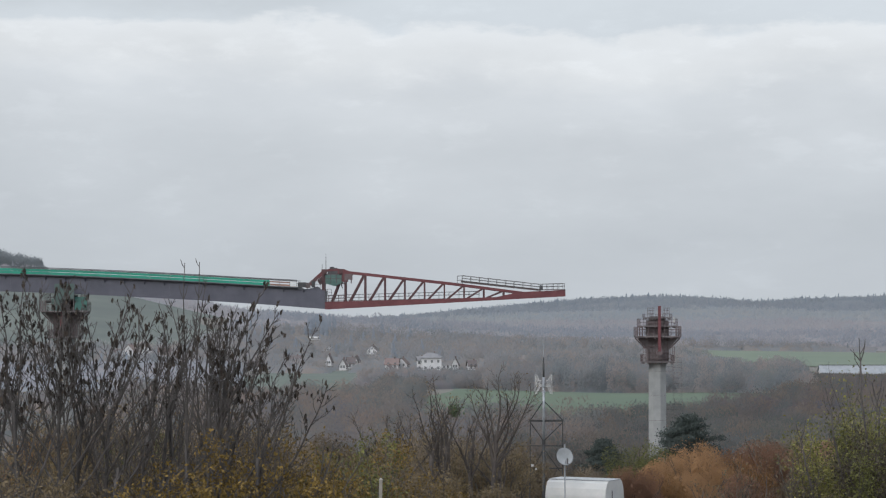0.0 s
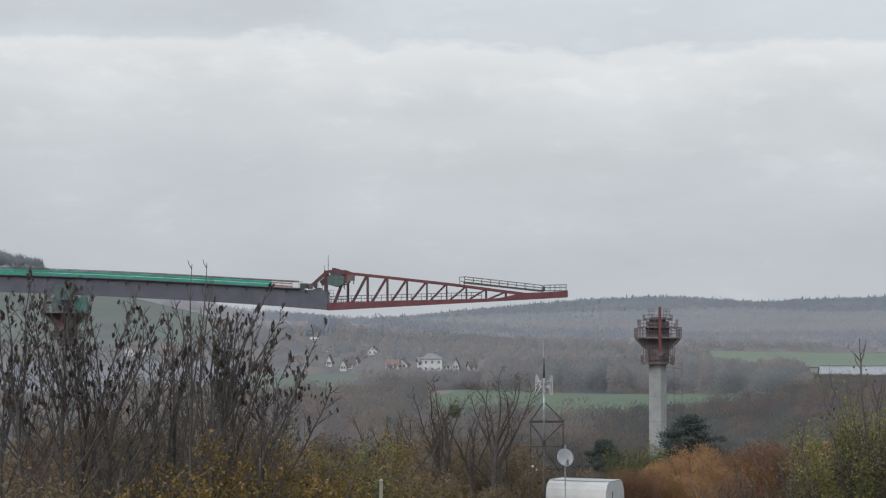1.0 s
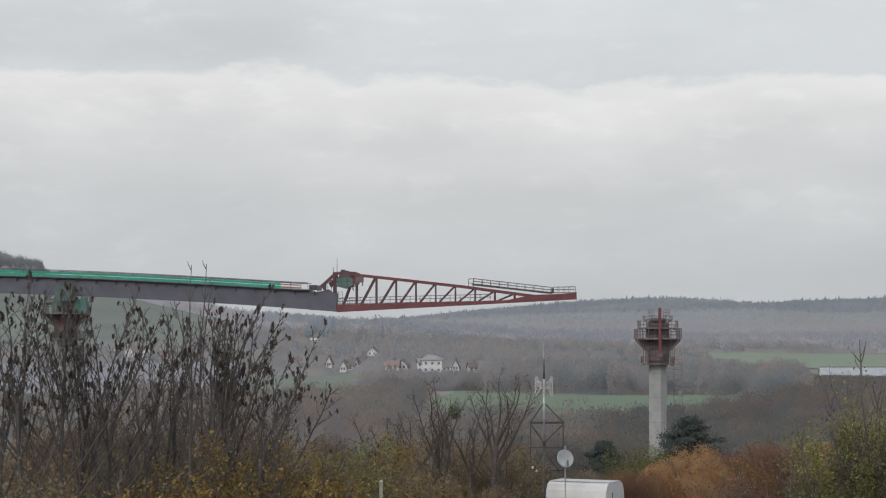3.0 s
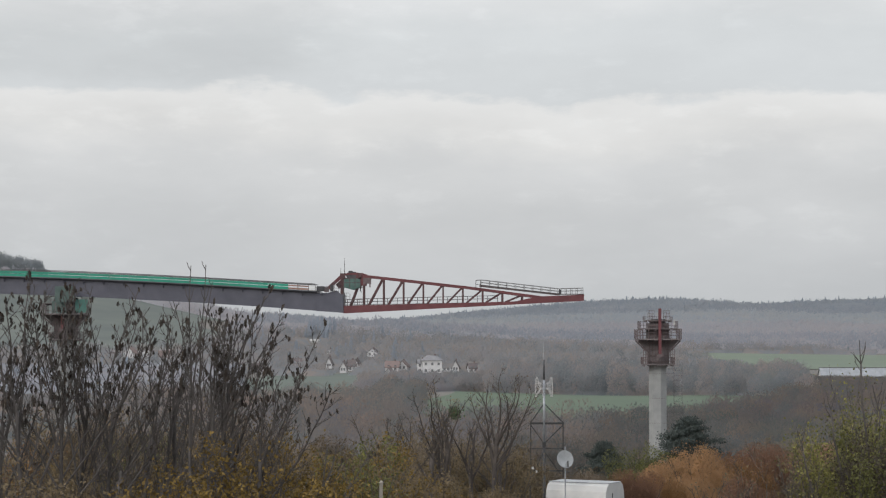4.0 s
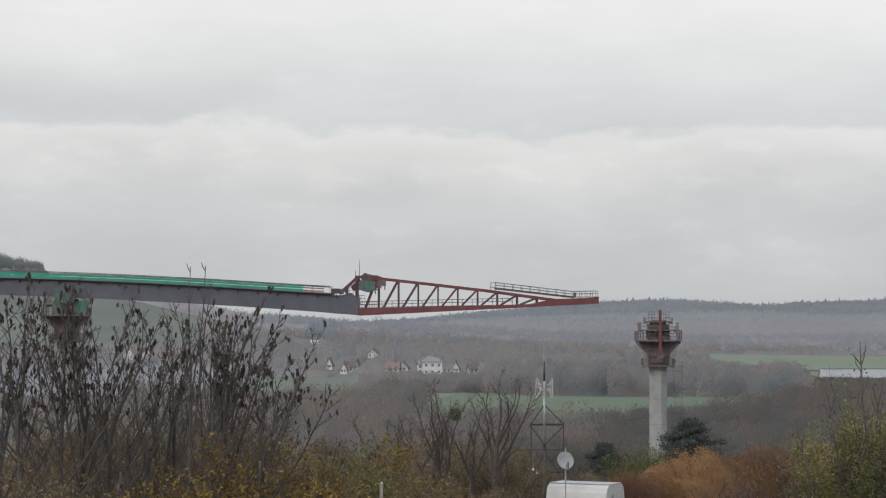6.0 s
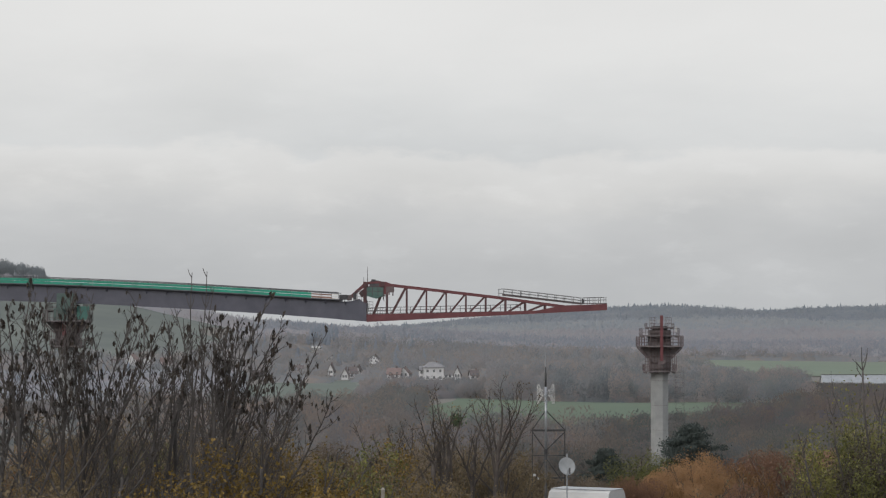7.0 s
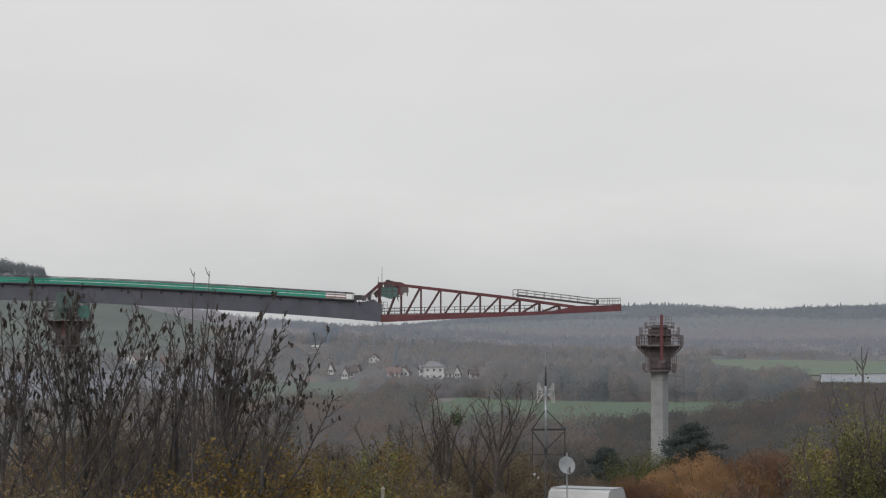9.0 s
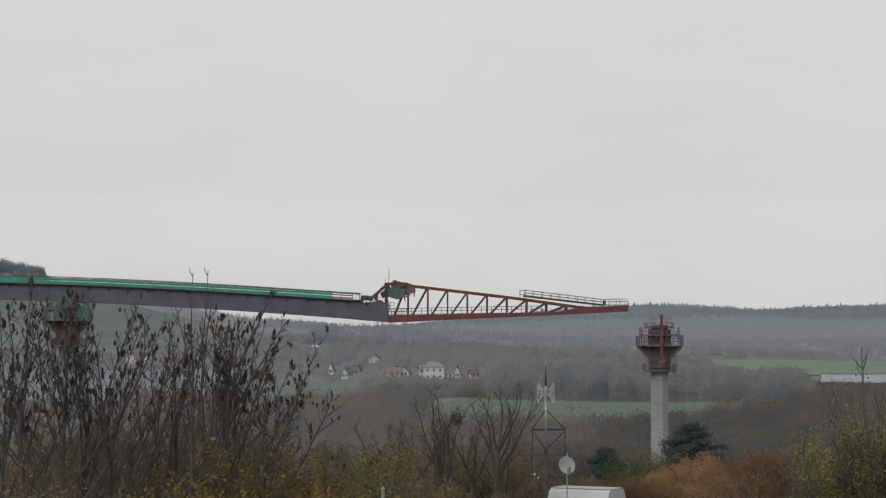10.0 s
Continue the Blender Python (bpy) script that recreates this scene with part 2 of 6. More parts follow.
def part(name, shape, material, parent=None, label="", smooth=False):
    """Links a shape as one mesh object under its thing."""
    me = shape if isinstance(shape, bpy.types.Mesh) else shape.mesh(name, material)
    if smooth:
        me.shade_smooth()
    ob = new(name, me)
    ob.parent = parent
    return tagged(ob, label)


def thing(name, label, category, m=None, group="", kind=""):
    ob = tagged(new(name), label, category, group, kind)
    ob.matrix_basis = m or Matrix()
    return ob


def cloud_mesh(name, material, verts, faces_n, variety=None, normals=None):
    """A mesh from an array of loose facets with faces_n corners each; variety: a value per facet."""
    me = bpy.data.meshes.new(name)
    n = len(verts)
    me.vertices.add(n)
    me.vertices.foreach_set("co", verts.astype(np.float32).ravel())
    me.loops.add(n)
    me.loops.foreach_set("vertex_index", np.arange(n, dtype=np.int32))
    me.polygons.add(n // faces_n)
    me.polygons.foreach_set("loop_start", np.arange(0, n, faces_n, dtype=np.int32))
    me.update(calc_edges=True)
    if variety is not None:
        me.attributes.new("variety", "FLOAT", "POINT").data.foreach_set("value", np.repeat(variety, faces_n).astype(np.float32))
    me.materials.append(material)
    if normals is not None:
        me.normals_split_custom_set_from_vertices(normals.astype(np.float32))
    return me


# ---- terrain ----
def terrain(x, y):
    """Height of the ground: a slope down from the camera, a flat valley, the village hill, a hill with pasture, the far ridge."""
    x, y = np.asarray(x, float), np.asarray(y, float)
    z = np.interp(y, [-400, 0, 50, 115, 200, 300, 400, 1200, 1600, 2200, 3000, 3600], [36, 28.4, 22, 18.5, 10, 3, 0, 0, 2, 6, 10, 14])
    crest = np.interp(x, [-2500, -800, -350, -222, -143, -103, 16, 115, 264, 343, 413, 541, 601, 777, 1000, 2500],
                      [60, 45, 23, 18, 5, 12, 24, 33, 46, 51, 49, 39, 45, 52, 50, 60])
    s = np.clip((y - 2500) / 1500, 0, 1)
    z = z + (crest - 14) * s * s * (3 - 2 * s) * np.where(y > 2500, 1, 0) - np.clip(y - 4050, 0, 1000) * 0.04
    side = np.interp(x, [-2500, -900, -600, -428, -380, -291, -193, -100, 0], [60, 95, 95, 73, 60, 40, 15, 4, 0])
    z = z + side * np.exp(-((y - 2200) / 430) ** 2)
    z = z + 13 * np.exp(-((x + 85) / 150) ** 2 - ((y - 1830) / 330) ** 2)
    z = z + 9.5 * np.exp(-((x - 150) / 75) ** 2 - ((y - 490) / 150) ** 2)
    return z + 0.5 * np.sin(x / 37 + y / 61) * np.clip(y / 400, 0, 1)


def ground_sheet():
    ys = np.concatenate([np.arange(-300, 420, 12), np.arange(420, 1300, 30), np.arange(1300, 4900, 60)])
    xs = np.concatenate([np.arange(-2400, -600, 100), np.arange(-600, 600, 15), np.arange(600, 2401, 100)])
    gx, gy = np.meshgrid(xs, ys)
    gz = terrain(gx, gy)
    w = len(xs)
    fs = [(j * w + i, j * w + i + 1, (j + 1) * w + i + 1, (j + 1) * w + i) for j in range(len(ys) - 1) for i in range(w - 1)]
    me = bpy.data.meshes.new("ground")
    me.from_pydata(np.stack([gx, gy, gz], -1).reshape(-1, 3).tolist(), [], fs)
    me.materials.append(M_GROUND)
    me.shade_smooth()
    tagged(new("ground", me), "brown and green valley ground under late autumn woods", "ground", kind="structure")


def field_patch(label, material, x0, x1, y0, y1, nx=40, ny=20, wave=0.06):
    """A cultivated patch lying on the terrain, with an uneven outline."""
    vs, fs = [], []
    for j in range(ny + 1):
        for i in range(nx + 1):
            u, v = i / nx, j / ny
            x = x0 + (x1 - x0) * u + (y1 - y0) * wave * math.sin(v * 5.1 + x0)
            y = y0 + (y1 - y0) * v + (y1 - y0) * wave * math.sin(u * 7.3 + y0)
            vs.append((x, y, float(terrain(x, y)) + 0.35))
    fs = [(j * (nx + 1) + i, j * (nx + 1) + i + 1, (j + 1) * (nx + 1) + i + 1, (j + 1) * (nx + 1) + i) for j in range(ny) for i in range(nx)]
    me = bpy.data.meshes.new("field")
    me.from_pydata(vs, [], fs)
    me.materials.append(material)
    me.shade_smooth()
    tagged(new("field", me), label, "field", kind="structure")


ground_sheet()
field_patch("green winter wheat field behind the bridge pier", M_FIELD, -16, 150, 530, 872)
field_patch("green sloping field before the far woods", M_FIELD_HAZED, 165, 480, 1240, 1640)
field_patch("green meadow below the village houses, dulled by painted haze", M_MEADOW, -110, -16, 790, 1165)
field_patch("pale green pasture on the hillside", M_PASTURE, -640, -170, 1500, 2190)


# ---- woods: far trees that nobody could count ----
def scatter_hash(i, j, k):
    return np.modf(np.abs(np.sin(i * 127.1 + j * 311.7 + k * 74.7) * 43758.5453))[0]


def wood(name, label, material, rng, x_of, y_range, step, tall, crown, twigs, twig, keep=None, firs=0, kinds=(0, 1), fir_zone=None, relief=0.42, fill=0.8):
    """A wood seen from far: a canopy of uneven crowns that falls to the ground at its edges, ruffled by upright twigs, with pointed firs in it."""
    rs = np.random.RandomState(rng)
    y0, y1 = y_range
    lo, hi = x_of(np.array([y0, y1], float))
    nx, ny = int((hi - lo).mean() / step) + 1, int((y1 - y0) / (step * 1.5)) + 1
    v, u = np.meshgrid(np.linspace(0, 1, ny), np.linspace(0, 1, nx), indexing="ij")
    y = y0 + (y1 - y0) * v + rs.uniform(-0.4, 0.4, v.shape) * step
    lo, hi = x_of(y)
    x = lo + (hi - lo) * u + rs.uniform(-0.3, 0.3, v.shape) * step
    ci, cj = np.floor(x / crown), np.floor(y / crown)
    near, hue, tallness = np.full(x.shape, 9.0), np.zeros(x.shape), np.zeros(x.shape)
    for di in (-1, 0, 1):
        for dj in (-1, 0, 1):
            gi, gj = ci + di, cj + dj
            d = np.hypot(x / crown - gi - scatter_hash(gi, gj, 1), y / crown - gj - scatter_hash(gi, gj, 2))
            m = d < near
            near = np.where(m, d, near)
            hue = np.where(m, scatter_hash(gi, gj, 3), hue)
            tallness = np.where(m, scatter_hash(gi, gj, 4), tallness)
    stand = 0.88 + 0.16 * np.sin(x / (crown * 4.3) + 2 * np.sin(y / (crown * 7))) + 0.1 * np.sin(y / (crown * 5.1) + x / (crown * 9))
    # crowns sink towards the wood's edge
    edge = np.ones(x.shape)
    if keep is not None:
        edge = 0.12 + 0.88 * sum(keep(x + a * crown, y + b * crown).astype(float) for a, b in ((0, -0.3), (0, -0.6), (0, -1.0), (0, -1.5), (0, -2.0), (0.5, 0), (-0.5, 0), (1.2, -0.3), (-1.2, -0.3))) / 9
    h = fill * tall * stand * edge ** 0.75 * (0.66 + 0.5 * tallness) * (1 - relief * np.minimum(near, 1.0) ** 2) + rs.normal(0, 0.035 * tall, x.shape)
    inside = (v > 2.5 / ny) & (u > 1.5 / nx) & (u < 1 - 1.5 / nx) if keep is None else keep(x, y)
    z = terrain(x, y)
    top = np.where(inside, z + h, z - 1.5)
    patch = 0.5 + 0.3 * np.sin(x / (crown * 7) + 1.7 * np.sin(y / (crown * 15))) + 0.2 * np.sin(x / (crown * 2.3) + y / (crown * 6))
    kind = kinds[0] + (kinds[1] - kinds[0]) * np.clip(0.5 * hue + 0.5 * patch, 0, 1)
    verts = np.stack([x, y, top], -1).reshape(-1, 3)
    q = np.arange(nx * ny).reshape(ny, nx)
    quads = np.stack([q[:-1, :-1], q[:-1, 1:], q[1:, 1:], q[1:, :-1]], -1).reshape(-1, 4)
    some = (inside[:-1, :-1] | inside[:-1, 1:] | inside[1:, 1:] | inside[1:, :-1]).ravel()
    quads = quads[some]
    # twigs
    ok = np.flatnonzero(inside.ravel())
    rim = np.flatnonzero((inside & (edge < 0.93)).ravel())
    pick = ok[rs.randint(0, len(ok), twigs)]
    if len(rim):
        pick[:twigs // 4] = rim[rs.randint(0, len(rim), twigs // 4)]
    p = verts[pick] + rs.normal(0, 0.3 * step, (twigs, 3)) * np.array([1, 1, 0.2])
    ln = twig * rs.uniform(0.5, 1.5, (twigs, 1))
    up = np.stack([rs.normal(0, 0.28, twigs), rs.normal(0, 0.2, twigs), np.ones(twigs)], -1)
    ang = rs.uniform(-0.6, 0.6, twigs)
    side = np.stack([np.cos(ang), np.sin(ang), np.zeros(twigs)], -1)
    w = 0.2 * ln
    tri = np.stack([p - side * w - up * ln * 0.5, p + side * w - up * ln * 0.5, p + up * ln * 0.75], 1).reshape(-1, 3)
    parts, var, tris = [verts, tri], [kind.ravel(), np.repeat(kind.ravel()[pick], 3)], [np.arange(twigs * 3).reshape(-1, 3) + len(verts)]
    base_i = len(verts) + len(tri)
    # firs: three drooping tiers each
    if firs:
        zone = ok if fir_zone is None else np.flatnonzero((inside & fir_zone(x, y)).ravel())
        fp = zone[rs.randint(0, len(zone), firs)]
        fx, fy, fz = verts[fp, 0], verts[fp, 1], z.ravel()[fp]
        fh = tall * rs.uniform(0.95, 1.65, firs)
        for t in range(4):
            n = 7
            ring_a = np.linspace(0, 2 * np.pi, n, endpoint=False)[None] + rs.rand(firs, 1) * 6
            r = fh[:, None] * (0.17 - 0.034 * t) * rs.uniform(0.65, 1.25, (firs, n))
            zz = fz + fh * (0.25 + 0.19 * t)
            ring = np.stack([fx[:, None] + r * np.cos(ring_a), fy[:, None] + r * np.sin(ring_a), np.repeat(zz[:, None], n, 1) + rs.uniform(-0.05, 0.02, (firs, n)) * fh[:, None]], -1)
            tip = np.stack([fx, fy, zz + fh * (0.30 if t < 3 else 0.2)], -1)[:, None]
            parts.append(np.concatenate([ring, tip], 1).reshape(-1, 3))
            var.append(np.full(firs * (n + 1), 0.8))
            k = np.arange(n)
            f = np.stack([k, (k + 1) % n, np.full(n, n)], -1)
            tris.append((f[None] + (np.arange(firs) * (n + 1))[:, None, None] + base_i).reshape(-1, 3))
            base_i += firs * (n + 1)
    allv, var, tris = np.concatenate(parts), np.concatenate(var), np.concatenate(tris)
    me = bpy.data.meshes.new(name)
    me.vertices.add(len(allv))
    me.vertices.foreach_set("co", allv.astype(np.float32).ravel())
    me.loops.add(quads.size + tris.size)
    me.loops.foreach_set("vertex_index", np.concatenate([quads.ravel(), tris.ravel()]).astype(np.int32))
    me.polygons.add(len(quads) + len(tris))
    me.polygons.foreach_set("loop_start", np.concatenate([np.arange(0, quads.size, 4), quads.size + np.arange(0, tris.size, 3)]).astype(np.int32))
    me.update(calc_edges=True)
    me.shade_smooth()
    # normals are bent up and to the front, which flattens the modelling as haze would; twigs are lit as a part of the
    # canopy
    flat = np.zeros(allv.size, np.float32)
    me.vertices.foreach_get("normal", flat)
    nrm = flat.reshape(-1, 3).copy()
    nrm[len(verts):len(verts) + len(tri)] = np.repeat(nrm[pick], 3, axis=0)
    nrm = nrm * 0.3 + np.array([0, -0.4, 0.5])
    nrm /= np.linalg.norm(nrm, axis=1, keepdims=True) + 1e-9
    me.normals_split_custom_set_from_vertices(nrm)
    me.attributes.new("variety", "FLOAT", "POINT").data.foreach_set("value", var.astype(np.float32))
    me.materials.append(material)
    tagged(new(name, me), label, "woods", kind="stuff")


# place, width, depth, eaves, ridge, turn, roof, floors, hip, name, label
HOUSES = (
    (-6.0, 1192, 10.0, 8.0, 7.0, 9.4, 6, M_SLATE, 2, 3.2, "house", "large white villa with hipped grey roof"),
    (-11.6, 1196, 3.4, 6.0, 5.4, 7.4, 6, M_SLATE, 2, 0.0, "house", "narrow white gabled house with grey roof"),
    (6.8, 1198, 8.0, 3.4, 3.1, 6.5, 86, M_TILE, 2, 0.0, "house", "white gabled house with brown tiled roof"),
    (15.4, 1196, 4.4, 7.0, 2.5, 5.2, 10, M_TILE, 2, 0.0, "house", "white gabled house with brown tiled roof"),
    (1.8, 1206, 3.9, 7.0, 1.1, 1.8, 0, M_SHEET, 1, 0.0, "shed", "low white shed with pale roof"),
    (-26.9, 1220, 7.0, 7.0, 2.7, 5.7, -5, M_TILERED, 2, 0.0, "house", "white rendered house with faded red tiled roof"),
    (-21.3, 1226, 8.0, 5.7, 2.7, 5.7, 80, M_TILERED, 2, 0.0, "house", "white rendered house with faded red tiled roof"),
    (-26.8, 1150, 8.0, 3.6, 2.1, 4.4, 80, M_TILE, 2, 0.0, "house", "white gabled house with brown tiled roof"),
    (-44.2, 1448, 8.0, 6.8, 2.8, 5.9, 80, M_TILE, 2, 0.0, "house", "white gabled house with brown tiled roof"),
    (-72.8, 1476, 8.0, 4.2, 1.9, 4.0, 85, M_TILE, 2, 0.0, "house", "white gabled house with brown tiled roof"),
    (-62.8, 1266, 8.0, 3.0, 3.1, 6.6, 85, M_TILE, 2, 0.0, "house", "white gabled house with brown tiled roof"),
    (-52.3, 1206, 8.0, 3.5, 3.0, 6.3, 85, M_TILE, 2, 0.0, "house", "white gabled house with brown tiled roof"),
    (-49.6, 1234, 3.9, 7.0, 2.9, 6.1, 10, M_TILE, 2, 0.0, "house", "white gabled house with brown tiled roof"),
    (-48.2, 1278, 8.0, 2.7, 2.3, 4.9, 80, M_TILE, 2, 0.0, "house", "white gabled house with brown tiled roof"),
    (-83.4, 1294, 6.1, 7.0, 2.4, 5.0, 10, M_TILE, 2, 0.0, "house", "white gabled house with brown tiled roof"),
    (-90.5, 1630, 8.1, 7.0, 1.5, 2.4, 0, M_SHEET, 1, 0.0, "shed", "low white shed with pale roof"),
    (-195.4, 1428, 9.0, 8.2, 3.7, 7.8, 80, M_TILERED, 2, 0.0, "house", "white rendered house with faded red tiled roof"),
    (-186.1, 1438, 8.0, 6.7, 3.4, 7.1, 85, M_TILE, 2, 0.0, "house", "white gabled house with brown tiled roof"),
    (-169.3, 1388, 7.2, 7.0, 3.3, 6.8, 10, M_TILERED, 2, 0.0, "house", "white rendered house with faded red tiled roof"),
    (-200.7, 1398, 5.8, 7.0, 2.9, 6.1, 10, M_TILE, 2, 0.0, "house", "white gabled house with brown tiled roof"),
    (-144.0, 1302, 8.0, 6.1, 3.4, 7.1, 80, M_TILE, 2, 0.0, "house", "white gabled house with brown tiled roof"),
    (-98.9, 1212, 7.6, 7.0, 2.5, 5.3, 10, M_TILE, 2, 0.0, "house", "white gabled house with brown tiled roof"),
)


def view_fan(margin):
    return lambda y: (-(0.2 + margin) * y - 20, (0.2 + margin) * y + 20)


def no_field_far(x, y):
    pasture = (y > 1480) & (y < 2130) & (x < -165) & (x > -660)
    green = (y > 1220) & (y < 1650) & (x > 160)
    return ~(pasture | green)


def round_houses(x, y):
    """Gardens stay open round the houses and towards the valley."""
    free = np.ones(x.shape, bool)
    for hx, hy, hw, *_ in HOUSES:
        free &= ~((np.abs(x - hx) < hw * 0.45 + (0.4 if hw > 9 else 1.2)) & (y > hy - (80 if hy < 1350 else 140)) & (y < hy + 6))
    return free


def village(x, y):
    return round_houses(x, y) & no_field_far(x, y) & ~((x > 160) & (y < 1240)) & (y > 1150 + 12 * np.sin(x / 9) + 10 * np.sin(x / 23))


def hills(x, y):
    return no_field_far(x, y) & ~((x < -0.13 * y) & (y > 2135)) & (y > 1690 + 30 * np.sin(x / 35) + 20 * np.sin(x / 13))


def valley(x, y):
    green = (x > -0.010 * y + 5 * np.sin(y / 17)) & (y > 535 + 12 * np.sin(x / 9)) & (y < 885)
    meadow = (y > 770 + 10 * np.sin(x / 7)) & (x < -0.028 * y + 6 * np.sin(y / 19) + 3 * np.sin(y / 7))
    return ~(green | meadow) & (y < np.where(x > -0.010 * y, 535, np.where(x > -26, 885, 775)) + 14 * np.sin(x / 8))


def belt(x, y):
    return (y > 868 + 6 * np.sin(x / 11)) & (y < 1060) & (x < (0.156 + 0.004 * np.sin(y / 9)) * y)


def lower_ridge(x, y):
    return no_field_far(x, y) & (y > 2830)


def not_outside(x, y):
    return (y > 405) & (y < 478 + 1080 * x / y + 8 * np.sin(x / 6))


wood("far_ridge_woods", "bare woods on the lower far ridge, greyed by painted haze", M_WOOD_FAR, 1, view_fan(0.03), (2800, 3300), 5.0, 10, 11, 16000, 2.6, lower_ridge, 0, (0.5, 0.7), relief=0.25, fill=0.78)
wood("upper_ridge_woods", "mixed woods on the upper far ridge, tinted blue-grey as haze", M_WOOD_FAR, 10, view_fan(0.03), (3240, 4080), 5.0, 10, 11, 16000, 2.6, None, 260, (0.66, 0.8), relief=0.25, fill=0.78)
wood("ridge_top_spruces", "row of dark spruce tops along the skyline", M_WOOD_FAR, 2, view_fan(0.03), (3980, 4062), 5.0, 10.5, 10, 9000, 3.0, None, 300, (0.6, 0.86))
wood("hill_woods", "grey-brown leafless woods on the middle slopes, paled by painted haze", M_WOOD_MID, 3, view_fan(0.03), (1640, 2900), 3.0, 9.5, 10, 36000, 1.9, hills, 0, (0.46, 0.72), relief=0.3, fill=0.78)
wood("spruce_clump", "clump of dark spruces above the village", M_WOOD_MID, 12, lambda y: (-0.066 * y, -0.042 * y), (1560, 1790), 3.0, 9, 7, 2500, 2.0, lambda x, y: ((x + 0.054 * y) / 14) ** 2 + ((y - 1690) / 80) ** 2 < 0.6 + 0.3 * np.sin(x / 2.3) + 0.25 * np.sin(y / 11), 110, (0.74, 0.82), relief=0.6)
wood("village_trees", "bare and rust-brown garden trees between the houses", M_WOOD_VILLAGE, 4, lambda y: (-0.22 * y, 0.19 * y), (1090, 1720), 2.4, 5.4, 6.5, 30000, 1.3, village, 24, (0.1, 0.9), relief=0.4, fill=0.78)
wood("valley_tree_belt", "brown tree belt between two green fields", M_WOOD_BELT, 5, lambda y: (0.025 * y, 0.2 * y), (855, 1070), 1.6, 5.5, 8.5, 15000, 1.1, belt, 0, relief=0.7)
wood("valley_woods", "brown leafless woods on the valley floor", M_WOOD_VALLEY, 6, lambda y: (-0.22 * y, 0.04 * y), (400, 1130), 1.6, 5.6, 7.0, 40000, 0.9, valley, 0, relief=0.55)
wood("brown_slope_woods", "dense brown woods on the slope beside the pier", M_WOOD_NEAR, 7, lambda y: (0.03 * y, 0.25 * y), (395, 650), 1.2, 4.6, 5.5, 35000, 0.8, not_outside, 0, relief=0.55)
wood("left_valley_woods", "grey-brown woods under the hillside pasture, paled by painted haze", M_WOOD_MID, 9, lambda y: (-0.23 * y, -0.085 * y), (880, 1180), 2.2, 7, 7.0, 30000, 1.4, None, 6)
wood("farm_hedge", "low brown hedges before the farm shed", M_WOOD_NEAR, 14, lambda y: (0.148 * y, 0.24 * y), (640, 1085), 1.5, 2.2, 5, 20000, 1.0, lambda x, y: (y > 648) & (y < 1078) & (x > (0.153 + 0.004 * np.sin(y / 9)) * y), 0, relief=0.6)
wood("meadow_edge_trees", "grey-brown trees below the village houses, paled by painted haze", M_WOOD_BELT, 15, lambda y: (-0.04 * y, 0.035 * y), (880, 1010), 1.6, 5.2, 6, 24000, 1.2, lambda x, y: (y > 893 + 9 * np.sin(x / 8)) & (y < 1000) & (x > -0.033 * y + 4 * np.sin(y / 9)), 2, relief=0.6)


